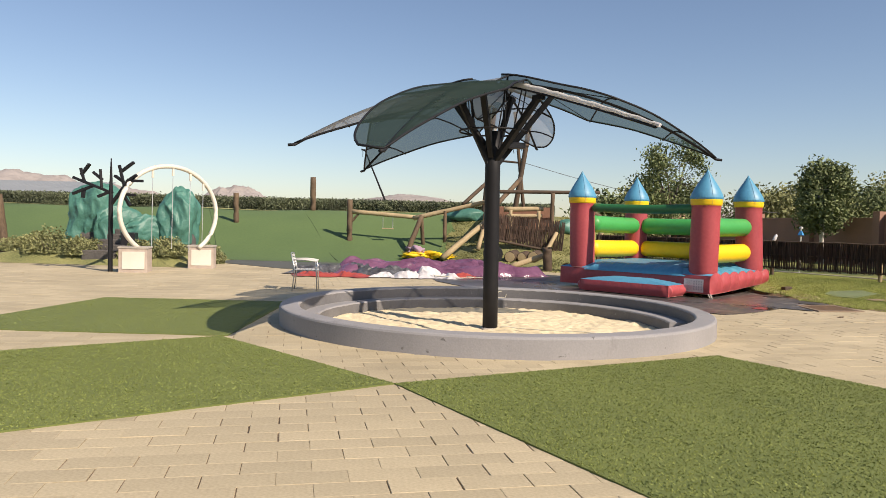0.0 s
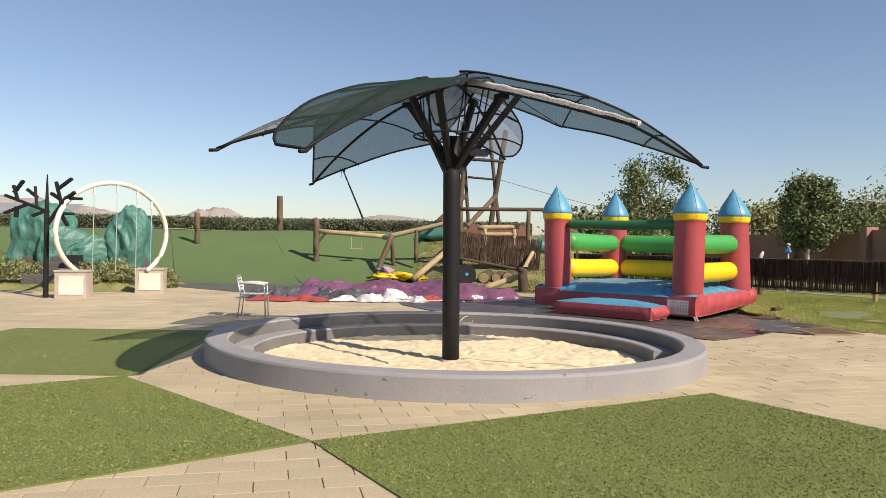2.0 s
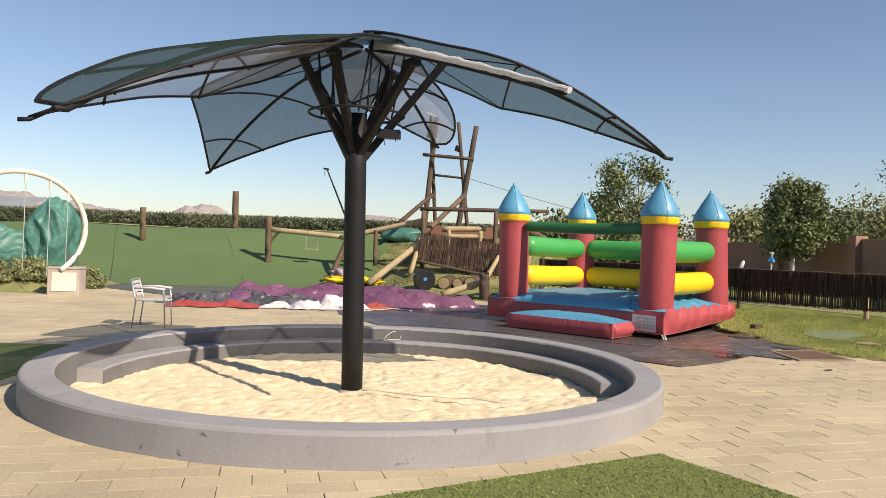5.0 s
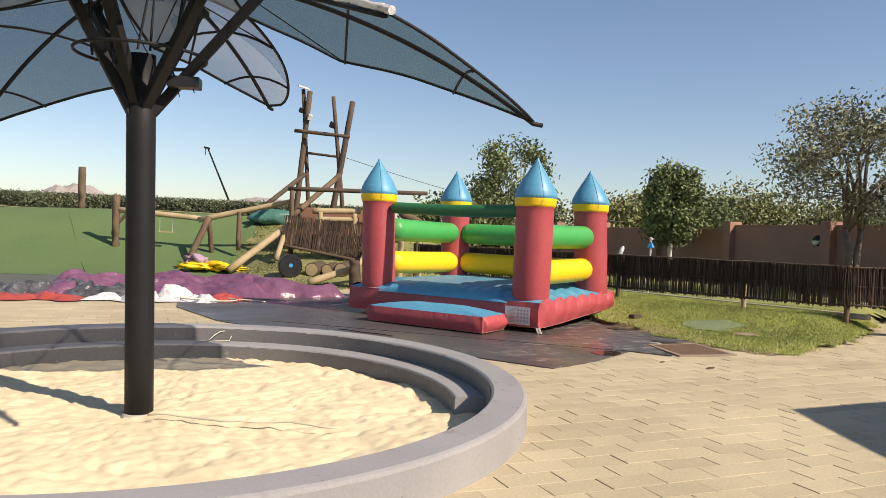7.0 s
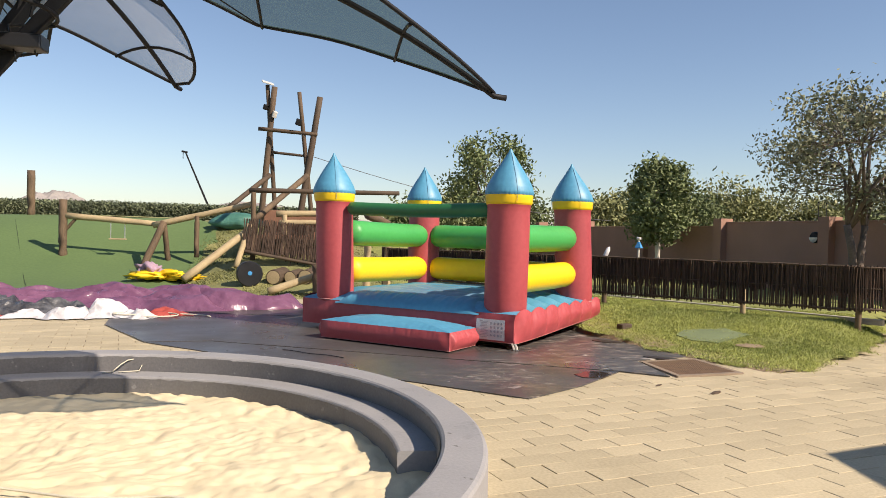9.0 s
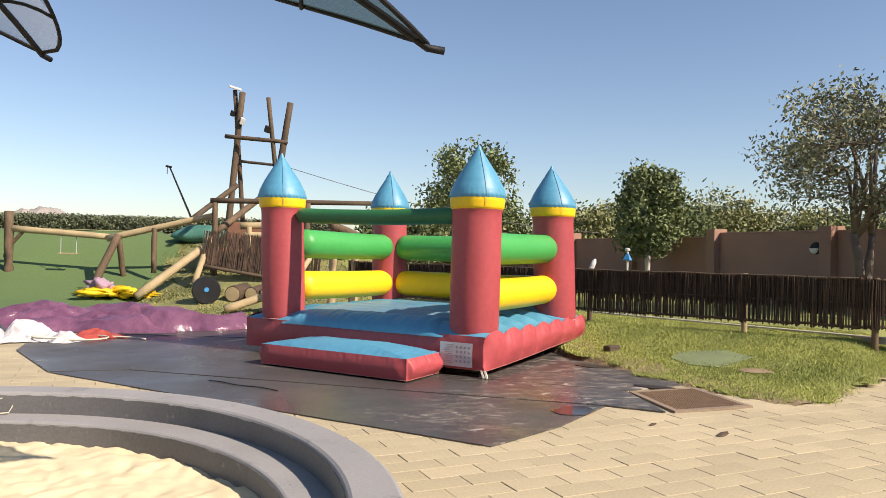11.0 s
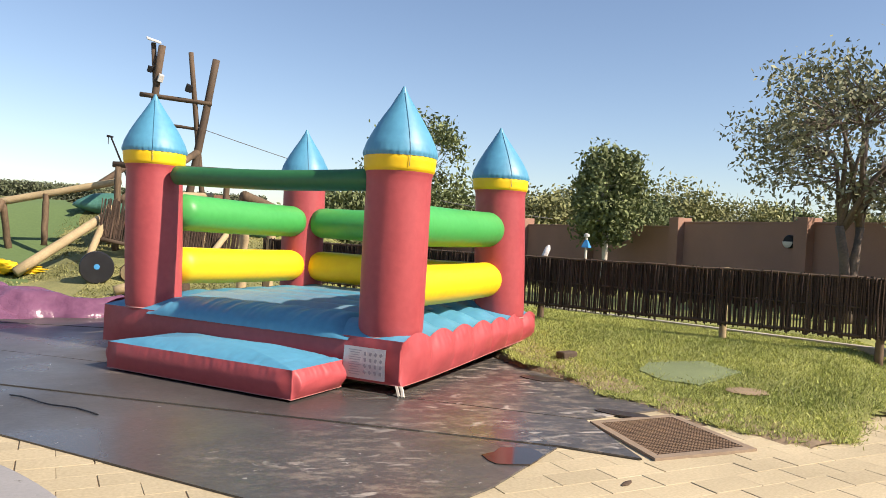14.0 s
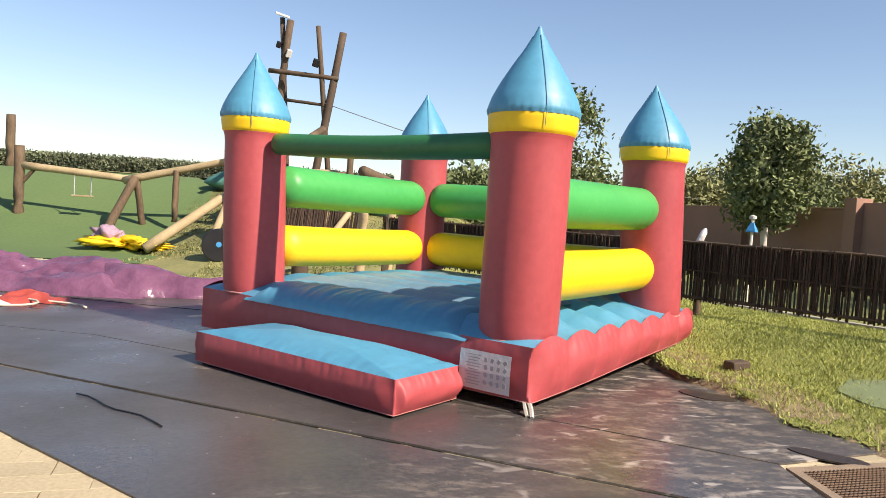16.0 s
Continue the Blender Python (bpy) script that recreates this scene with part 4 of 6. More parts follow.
def petal(tip, halves, rounds, droop, bow, cloth_key, k):
    tip = Vector(tip)
    L = Vector((tip.x, tip.y, 0)).length
    d = Vector((tip.x, tip.y, 0)) / L
    side = Vector((-d.y, d.x, 0))
    top = 3.76 - 0.02 * (k % 3)

    def surf(s, w):
        r = 0.05 + (L - 0.05) * s
        half, rnd = (halves[0], rounds[0]) if w < 0 else (halves[1], rounds[1])
        if s < 0.46:
            width = HUB + (half - HUB) * (s / 0.46) ** 0.85
        else:
            width = half * max(0.0, 1 - ((s - 0.46) / 0.54) ** rnd) ** (1 / rnd)
        z = top - 0.02 - (top - 0.02 - tip.z) * ((1 - bow) * s + bow * s ** 2.2)
        z -= droop * w * w * (width / half) * smooth(0, 0.3, s) + 0.012 * abs(w) ** 1.5 * math.sin(3 * math.pi * s) ** 2 * smooth(1, 0.7, s)
        return d * r + side * (w * width) + Vector((0, 0, z))

    cloth = part("shade_panel", sheet(lambda u, v: surf(u, 2 * v - 1), 36, 18), M[cloth_key], shade, smooth=True)
    bm = bmesh.new()
    tube(bm, [surf(i / 32, 1) for i in range(33)] + [surf(1 - i / 32, -1) for i in range(1, 33)], 0.015, 6)
    part("edge_tube", bm, M["steel"], cloth, smooth=True)
    bm = bmesh.new()
    tube(bm, [surf(i / 16, 0) - Vector((0, 0, 0.02)) for i in range(17)] + [tip + d * 0.09 - Vector((0, 0, 0.03))], 0.021, 6)
    part("midrib", bm, M["steel"], cloth, smooth=True)
    for s in (0.48, 0.80):
        bm = bmesh.new()
        tube(bm, [surf(s, -1 + i / 4) - Vector((0, 0, 0.018)) for i in range(9)], 0.013, 5)
        part("cross_rib", bm, M["steel"], cloth, smooth=True)
    bm = bmesh.new()
    for w in (1, -1):
        tube(bm, [surf(0.48, w) - Vector((0, 0, 0.01)), surf(0.16, 0) - Vector((0, 0, 0.03))], 0.007, 4)
        tube(bm, [surf(0.03, 0.9 * w) - Vector((0, 0, 0.02)), up_pole(2.90) + side * (0.35 * w) + d * 0.15], 0.010, 4)
    part("stay", bm, M["steel"], cloth)
    b = d * (0.92 if k in (0, 2) else 0.74) + Vector((0, 0, surf(0.24, 0).z - 0.06))
    strut_of(d, up_pole(2.44 + 0.09 * (k % 3)) + d * 0.07, b)


def furled():
    """A panel rolled up round its rib: a long pale roll tied along two dark bars."""
    tip = Vector((1.84, -2.62, 2.76))
    d = Vector((tip.x, tip.y, 0)).normalized()
    side = Vector((-d.y, d.x, 0))
    at = lambda f, o, z: d * (0.25 + (Vector((tip.x, tip.y, 0)).length - 0.25) * f) + side * o + Vector((0, 0, 3.66 + (tip.z - 3.66) * f ** 1.12 + z))
    cloth = part("furled_panel", tube(bmesh.new(), [at(i / 30, 0.012 * math.sin(i), 0.006 * math.sin(i * 1.7)) for i in range(31)], [0.052 - 0.034 * i / 30 + 0.002 * math.sin(i * 2.1) for i in range(31)], 10, wob=0.10), M["netwhite"], shade, "rolled white shade cloth", smooth=True)
    for o, z in ((-0.06, -0.045), (0.06, -0.04)):
        part("rib", tube(bmesh.new(), [at(i / 10, o * (1 - 0.8 * i / 10), z) for i in range(11)], 0.015, 6), M["steel"], cloth, smooth=True)
    part("end_cap", tube(bmesh.new(), [at(0.985, 0, -0.005), at(1.02, 0, -0.005)], 0.026, 8), M["whitecloth"], cloth)
    strut_of(d, up_pole(2.50) + d * 0.07, at(0.26, 0, -0.10))


for k, spec in enumerate(PETALS):
    petal(*spec, k)
furled()
bm = bmesh.new()
tube(bm, [up_pole(2.93) + Vector((0.52 * math.cos(i / 36 * 6.2832), 0.52 * math.sin(i / 36 * 6.2832), 0)) for i in range(36)], 0.014, 6, True)
part("cable_ring", bm, M["steel"], shade, smooth=True)
bm = bmesh.new()
box(bm, None, (0.26, 0.16, 0.09), m=Matrix.Translation(up_pole(2.72) + Vector((0.36, -0.06, 0))), bev=0.01)
part("junction_box", bm, M["black"], shade)
bm = bmesh.new()
for q, z in ((0.30, 2.60), (0.42, 2.64)):
    tube(bm, [up_pole(2.70) + Vector((q, -0.06, 0)), up_pole(z) + Vector((q + 0.02, -0.06, 0))], 0.005, 4)
tube(bm, [up_pole(2.72) + Vector((0.28, -0.02, 0.03)), up_pole(2.86) + Vector((0.22, 0.10, 0)), up_pole(2.90) + Vector((0.46, 0.22, 0))], 0.011, 5)
part("lamp_wire", bm, M["black"], shade, smooth=True)

# ---- rope on the ledge ----
bm = bmesh.new()
tube(bm, [(x - 0.28, y + 0.02, z) for x, y, z in ((0.30, 2.77, 0.088), (0.40, 2.76, 0.10), (0.47, 2.80, 0.17), (0.52, 2.88, 0.20), (0.60, 2.92, 0.21), (0.66, 2.90, 0.15), (0.64, 2.86, 0.092), (0.52, 2.83, 0.090), (0.45, 2.80, 0.092))], 0.007, 6)
tagged(part("rope", bm, M["rope"], smooth=True), "short pale rope lying on the sandpit ledge", "rope")

bm = bmesh.new()
tube(bm, [(0.14 + 0.13 * k, -0.30 - 0.03 * k + 0.05 * math.sin(k * 0.9), -0.055 + 0.02 * noise.noise(Vector((k * 0.6, 0, 0)))) for k in range(13)], 0.009, 5)
tagged(part("rope", bm, M["rope"], smooth=True), "thin pale rope lying across the play sand", "rope")

# ---- aluminium chair ----
chair = thing("armchair", "aluminium cafe armchair with slatted seat and back on the paving", "chair", -3.86, 4.12, 0, 8)


def chair_parts():
    def bar(name, pts, r=0.013, mm="alu"):
        part(name, tube(bmesh.new(), pts, r, 8), M[mm], chair, local=True, smooth=True)
    for y in (-0.25, 0.25):
        bar("back_leg", [(-0.27, y, 0), (-0.22, y, 0.45), (-0.30, y, 0.80)])
        bar("front_leg", [(0.25, y, 0), (0.23, y, 0.45), (0.21, y, 0.64)])
        bar("armrest", [(-0.25, y, 0.66), (0.0, y, 0.665), (0.24, y, 0.64)], 0.020, "alushade")
    bar("top_rail", [(-0.30, -0.25, 0.79), (-0.31, 0, 0.80), (-0.30, 0.25, 0.79)])
    for k in range(6):
        bm = bmesh.new()
        box(bm, (-0.19 + 0.083 * k, 0, 0.445 - 0.006 * k * 0), (0.066, 0.48, 0.014), bev=0.004)
        part("seat_slat", bm, M["alushade"], chair, local=True)
    for k in range(4):
        bm = bmesh.new()
        box(bm, None, (0.014, 0.48, 0.05), m=pose(-0.25 - 0.014 * k, 0, 0.54 + 0.068 * k, 0, -12, 0), bev=0.004)
        part("back_slat", bm, M["alushade"], chair, local=True)


chair_parts()

# ---- deflated second castle ----
heap = thing("deflated_castle", "crumpled deflated bouncy castle in purple, grey, red and white vinyl", "bouncy castle", -1.6, 9.2, 0)


def crumple(name, c, ax, half, h, material, seed, nu=150, nv=70, fold=1.0, label="", crisp=0.10):
    """A heap of folded sheet, lying along ax."""
    c, ax = Vector(c), Vector(ax).normalized()
    sd = Vector((-ax.y, ax.x))

    def fn(u, v):
        a, b = (2 * u - 1), (2 * v - 1)
        wob = 1 + (0.22 + crisp * 0.5) * noise.noise(Vector((u * 5, seed, 0)))
        p = c + ax * (a * half[0] * (1 + 0.08 * noise.noise(Vector((v * 5, seed, 3))))) + sd * (b * half[1] * wob + 0.22 * half[1] * math.sin(a * 3 + seed))
        q = Vector((p.x * 1.5, p.y * 1.5, seed))
        al, ac = a * half[0], b * half[1]
        fold_sum = 0.0
        for turn, freq, long, wt in ((0.10, 1.4, 0.20, 0.60), (-0.40, 2.6, 0.28, 0.30), (0.75, 4.2, 0.30, 0.08)):
            x, y = al * math.cos(turn) - ac * math.sin(turn), al * math.sin(turn) + ac * math.cos(turn)
            warp = 0.6 * noise.noise(Vector((x * freq * 0.5, y * freq * 0.3, seed + 2)))
            v1 = noise.noise(Vector((x * freq * long, y * freq + warp, seed + freq)))
            fold_sum += wt * (1.3 * v1 + 0.9 * (0.35 - abs(v1)))
        if crisp > 0.3:
            for freq, wt in ((2.6, 0.34), (5.0, 0.16), (10.0, 0.05)):
                fold_sum += wt * (0.55 - 2.2 * abs(noise.noise(Vector((al * freq + 0.8 * noise.noise(Vector((ac * 4, al * 3, seed))), ac * freq * 0.8, seed + freq)))))
        else:
            fold_sum += 0.16 * (0.5 - 2.4 * abs(noise.noise(Vector((al * 1.3 + ac * 1.7, ac * 3.4 - al * 0.8, seed + 9)))))
        dome = max(0.0, 1 - b * b) ** (1.1 if crisp > 0.3 else 0.7) * smooth(0, 0.6 if crisp > 0.3 else 0.25, 1 - abs(a))
        z = 0.02 + h * dome * (0.50 + 0.85 * fold * fold_sum + 0.28 * noise.noise(q * 0.7))
        slide = 0.05 * half[1] * dome
        p = p + Vector((noise.noise(Vector((al * 3.1, ac * 3.1, seed + 20))), noise.noise(Vector((al * 3.1, ac * 3.1, seed + 30))))) * slide
        return p.x, p.y, max(0.02, z)

    return part(name, sheet(fn, nu, nv), material, heap, label, smooth=True)


crumple("purple_sheet", (-2.0, 10.2), (1, 0.10), (2.5, 0.9), 0.50, M["purple"], 1.3, 240, 110, 1.1, "purple vinyl sheet", 0.29)
crumple("purple_sheet", (0.35, 10.45), (1, 0.16), (1.6, 0.66), 0.48, M["purple"], 4.1, 200, 100, 1.0, "purple vinyl roll", 0.29)
for name, mm, label, pieces in (
    ("grey_sheet", "greycloth", "grey and black vinyl sheet", ((-4.35, 9.15, 0.55, 0.40, 0.36, 7.7), (-3.55, 9.2, 0.50, 0.42, 0.40, 2.2), (-3.05, 8.75, 0.55, 0.36, 0.30, 2.7), (-2.35, 8.95, 0.60, 0.38, 0.34, 8.1), (-4.95, 8.9, 0.45, 0.30, 0.22, 1.1))),
    ("red_sheet", "redcloth", "faded red vinyl sheet", ((-4.45, 8.2, 0.62, 0.34, 0.17, 3.9), (-3.55, 8.25, 0.50, 0.26, 0.14, 4.6), (-0.55, 8.85, 0.40, 0.26, 0.24, 6.4))),
    ("white_sheet", "whitecloth", "white vinyl sheet", ((-2.05, 8.5, 0.42, 0.30, 0.26, 5.2), (-1.40, 8.6, 0.45, 0.34, 0.32, 9.2), (-0.95, 8.45, 0.34, 0.22, 0.18, 3.3), (-2.75, 8.35, 0.34, 0.20, 0.16, 6.9))),
):
    for x, y, hu, hv, hz, sd in pieces:
        crumple(name, (x, y), (1, 0.5 * math.sin(sd * 5)), (hu * 1.12, hv * 1.25), hz * 0.92, M[mm], sd, 120, 84, 1.0, label, 0.50)
bm = bmesh.new()
tube(bm, [(-0.25 + 0.55 * math.cos(k * 0.42) * (1 - k * 0.012) - 0.03 * k, 8.45 + 0.30 * math.sin(k * 0.42), 0.035 + 0.002 * k) for k in range(34)], 0.014, 6)
part("tie_rope", bm, M["rope"], heap, "pale rope", smooth=True)
bm = bmesh.new()
tube(bm, [(1.74 + 0.0975 * k, 4.73 - 0.079 * k + 0.03 * math.sin(k * 1.3), 0.024) for k in range(9)], 0.006, 5)
tagged(part("cord", bm, M["black"], smooth=True), "thin black cord lying on the matting", "cord")

# ---- metal tree, ring swing and plinths ----
mtree = thing("metal_tree", "flat black steel tree sculpture with stubby branches", "sculpture", -9.90, 7.6, 0)
part("mast", tube(bmesh.new(), [(-9.90, 7.6, 0), (-9.90, 7.6, 2.0), (-9.90, 7.6, 3.0)], [0.065, 0.06, 0.015], 8), M["steel"], mtree)


def metal_branches():
    def br(pts, w):
        w *= 1.1
        bm = bmesh.new()
        pts = [Vector((-9.90 + x, 7.6 - 0.02 * i, z)) for i, (x, z) in enumerate(pts)]
        for a, b in zip(pts, pts[1:]):
            ax = (b - a).normalized()
            box(bm, None, (w, w * 0.7, (b - a).length + w), m=Matrix.Translation((a + b) / 2) @ ax.to_track_quat("Z", "Y").to_matrix().to_4x4(), bev=0.004)
        part("branch", bm, M["steel"], mtree)
    for pts in (
        [(0, 2.10), (-0.45, 2.27), (-0.96, 2.46)], [(-0.72, 2.38), (-0.80, 2.68)], [(-0.78, 2.58), (-0.60, 2.80)],
        [(-0.25, 2.2), (-0.28, 2.66)], [(-0.27, 2.46), (-0.44, 2.60)], [(-0.5, 2.26), (-0.98, 2.06)],
        [(-0.74, 2.16), (-0.74, 1.99)], [(-0.02, 2.12), (-0.30, 2.0)], [(0.02, 1.8), (0.22, 2.06), (0.48, 2.42), (0.68, 2.55)],
        [(0.36, 2.25), (0.24, 2.78)], [(0.28, 2.66), (0.58, 2.88)], [(0.14, 2.52), (0.30, 2.42)],
        [(0.5, 2.42), (0.82, 2.42)], [(0.22, 2.06), (0.62, 2.05)], [(0.36, 2.02), (0.50, 1.80)],
    ):
        br(pts, 0.085)


metal_branches()

FEET = ((-9.33, 7.83, 0.0), (-8.32, 10.0, 0.0))
for fx, fy, fz in FEET:
    pl = thing("plinth", "pale brick plinth holding one end of the ring", "plinth", fx, fy, fz, 12, "ring plinths")
    bm = bmesh.new()
    box(bm, (0, 0, 0.27), (0.72, 0.62, 0.76), bev=0.015)
    part("body", bm, M["brickblock"], pl, local=True)
    bm = bmesh.new()
    box(bm, (0.02, -0.317, 0.32), (0.56, 0.02, 0.46), bev=0.004)
    part("plaque", bm, M["white"], pl, "pale plaque", local=True)
    bm = bmesh.new()
    box(bm, (0, 0, 0.655), (0.76, 0.66, 0.05), bev=0.01)
    part("coping", bm, M["concrete"], pl, local=True)

ring = thing("ring_swing", "large white tubular ring swing with hanging chains", "swing", -8.45, 8.9, 0.3)
RD = Vector((0.47, 0.883, 0))


def on_ring(a):
    return Vector((-8.76, 8.75, 1.62)) + RD * (1.63 * math.cos(a)) + Vector((0, 0, 1.28 * math.sin(a)))


part("hoop", tube(bmesh.new(), [on_ring(radians(-52 + 284 * i / 60)) for i in range(61)], 0.062, 12), M["white"], ring, smooth=True)
for a in (112, 88, 66, 46):
    p = on_ring(radians(a))
    part("hanger", tube(bmesh.new(), [p, p - Vector((0, 0, 0.26))], 0.035, 8), M["white"], ring)
    part("chain", tube(bmesh.new(), [p - Vector((0, 0, 0.24)), p - Vector((0.02, 0, 2.3))], 0.010, 5), M["alu"], ring)

# ---- rocks under tarpaulins, shrubs ----


def wrapped(cx, cy, z0, rx, ry, h, seed, lean, lumps=()):
    t = thing("covered_rock", "boulder wrapped in a creased teal green tarpaulin", "covered rock", cx, cy, z0, group="covered rocks")

    def fn(u, v):
        a, b = 2 * math.pi * u, v * math.pi * 0.5
        p = Vector((math.cos(a) * math.cos(b), math.sin(a) * math.cos(b), math.sin(b)))
        q = p * 1.6 + Vector((seed, 0, 0))
        rid = sum(w * (0.36 - abs(noise.noise(Vector((q.x + 0.7 * q.z, q.y - 0.5 * q.z, q.z * 1.35)) * k + Vector((k, 3, seed))))) for k, w in ((0.9, 0.26), (1.9, 0.15), (3.8, 0.035)))
        f = (1 + 0.24 * noise.noise(q) + rid) * (abs(p.x) ** 4 + abs(p.y) ** 4 + abs(p.z) ** 4) ** -0.16 * (1 - 0.16 * (1 - p.z) ** 3)
        top = (h - 0.45) * (p.z ** 0.85) * (1 + 0.13 * noise.noise(q * 1.1) + 0.04 * noise.noise(q * 3.1))
        return cx + rx * p.x * f + lean * p.z, cy + ry * p.y * f, z0 + 0.38 + top + 0.35 * (rid - 0.1) * (1 - p.z) + 0.03 * noise.noise(q * 4)

    part("tarpaulin", sheet(fn, 200, 60), M["tarp"], t, smooth=True)
    for ox, oy, sx, sh in lumps:
        part("tarpaulin", sheet(lambda u, v: (ox + sx * (fn(u, v)[0] - cx) / rx, oy + sx * (fn((u + 0.37) % 1.0, v)[1] - cy) / ry, z0 + (fn(u, v)[2] - z0) * sh), 110, 36), M["tarp"], t, smooth=True)
    bm = bmesh.new()
    bmesh.ops.create_icosphere(bm, subdivisions=3, radius=1, matrix=pose(cx, cy, z0 + 0.35) @ Matrix.Diagonal((rx * 0.93, ry * 0.93, 0.75, 1)))
    for v in bm.verts:
        v.co += Vector((v.co.x - cx, v.co.y - cy, 0)) * 0.16 * noise.noise(v.co * 1.3)
    part("rock", bm, M["rockdark"], t, "dark rock showing below")


wrapped(-13.2, 13.2, 0.25, 0.95, 0.85, 2.5, 2.0, 0.1, ((-12.2, 12.8, 0.62, 0.66),))
wrapped(-10.2, 12.7, 0.25, 0.66, 0.66, 2.3, 5.5, 0.15, ((-11.05, 12.2, 0.62, 0.58),))
bm = bmesh.new()
box(bm, (-11.1, 11.2, 0.62), (0.42, 0.42, 0.7), 10, bev=0.02)
tagged(part("bin", bm, M["black"]), "small dark bin standing between the covered rocks", "bin")
for k in range(5):
    bm = bmesh.new()
    box(bm, (-11.7 + 0.05 * k, 10.6 + 0.42 * k, 0.25 + 0.16 * k), (1.0, 0.44, 0.34), 6, bev=0.03)
    tagged(part("stone_step", bm, M["rockdark"]), "dark stone step between the covered rocks", "step", "stone steps")


def shrub(name, label, cx, cy, rx, ry, h, n, size, mm, seed, base=None):
    rng = np.random.default_rng(seed)
    p = rng.normal(size=(n, 3))
    p /= np.linalg.norm(p, axis=1)[:, None]
    p *= rng.uniform(0.55, 1.0, (n, 1))
    p[:, 2] = np.abs(p[:, 2])
    z0 = terrain(cx, cy) if base is None else base
    lump = np.array([noise.noise(Vector(q * 2.3) + Vector((seed, 0, 0))) for q in p])
    p *= (1 + 0.45 * lump)[:, None]
    c = p * (rx, ry, h) + (cx, cy, z0)
    t = thing(name, label, "shrub", cx, cy, z0, group="shrubs in the bed")
    part("leaves", quads("leaves", leaf_quads(c, size, rng), mm), None, t, kind="stuff")
    bm = bmesh.new()
    for k in range(7):
        a = k * 0.9
        tube(bm, [(cx, cy, z0 - 0.02), (cx + 0.35 * rx * math.cos(a), cy + 0.35 * ry * math.sin(a), z0 + 0.6 * h)], [0.02, 0.008], 5)
    part("stems", bm, M["bark"], t)


for i, (x, y, rx, ry, h) in enumerate(((-13.6, 10.9, 0.9, 0.6, 0.75), (-12.4, 10.7, 0.7, 0.5, 0.55), (-14.7, 11.4, 0.7, 0.5, 0.5), (-10.5, 10.6, 0.6, 0.5, 0.5), (-9.7, 10.9, 0.7, 0.5, 0.55), (-8.9, 12.2, 0.5, 0.5, 0.6))):
    shrub("shrub", "low leafy olive green shrub in the planted bed", x, y, rx, ry, h, 3000, 0.055, M["leafolive"], 20 + i)
bm = log(bmesh.new(), (-15.5, 11.8, -0.02), (-15.75, 11.8, 2.08), 0.16, 0.13)
tagged(part("log_post", bm, M["log"], smooth=True), "thick weathered log post at the plaza edge", "post", "log posts")
rng = np.random.default_rng(9)
base = np.column_stack([rng.uniform(-4.0, -3.0, 1500), rng.uniform(-8.15, -7.6, 1500), np.zeros(1500)])
base = base[base[:, 1] < -7.66 - 0.25 * (base[:, 0] + 4.0)]
tip = base + np.column_stack([rng.normal(0, 0.05, (len(base), 2)), rng.uniform(0.02, 0.09, len(base))])
w = rng.normal(0, 1, (len(base), 3)) * (0.008, 0.008, 0)
tagged(part("dry_tuft", quads("dry_tuft", np.stack([base - w, base + w, tip, tip], 1), M["grass"]), None), "dry grass tuft at the paving edge", "grass", kind="stuff")

# ---- log posts, swing beam ----
for x, y, zt, r in ((-10.6, 20.1, 2.6, 0.12), (-7.86, 22.9, 3.52, 0.135)):
    bm = log(bmesh.new(), (x, y, terrain(x, y) - 0.1), (x - 0.02, y, zt), r, r * 0.95)
    tagged(part("log_post", bm, M["log"], smooth=True), "upright weathered log post on the green bank", "post", "log posts")
beam = thing("swing_beam", "log swing frame with leaning legs and a crossbeam on the green bank", "swing frame", -4.0, 18.2, 0.7)
part("post", log(bmesh.new(), (-5.32, 18.3, 0.5), (-5.34, 18.3, 2.38), 0.12, 0.115), M["log"], beam, smooth=True)
part("crossbeam", log(bmesh.new(), (-5.25, 18.3, 1.90), (-2.55, 18.0, 1.72), 0.095), M["palelog"], beam, smooth=True)
part("crossbeam", log(bmesh.new(), (-2.7, 17.95, 1.68), (0.25, 17.7, 2.42), 0.095), M["palelog"], beam, smooth=True)
part("leg", log(bmesh.new(), (-2.85, 17.2, 0.35), (-2.35, 17.7, 1.78), 0.11), M["log"], beam, smooth=True)
part("leg", log(bmesh.new(), (-2.30, 18.2, 0.5), (-2.38, 17.9, 1.72), 0.085), M["log"], beam, smooth=True)
part("brace", log(bmesh.new(), (-5.28, 18.3, 1.45), (-4.95, 18.28, 1.84), 0.05), M["log"], beam, smooth=True)
part("short_post", log(bmesh.new(), (-1.42, 17.8, 0.75), (-1.43, 17.8, 2.0), 0.08), M["log"], beam, smooth=True)
for x in (-3.95, -3.55):
    part("chain", tube(bmesh.new(), [(x, 18.15, 1.78), (x, 18.15, 1.25)], 0.014, 5), M["alu"], beam)
part("swing_seat", box(bmesh.new(), (-3.75, 18.15, 1.24), (0.48, 0.14, 0.04), bev=0.008), M["palelog"], beam)
pile = thing("cloth_pile", "pile of pink and yellow cloth under the swing frame", "cloth", -2.0, 16.3, 0.2)
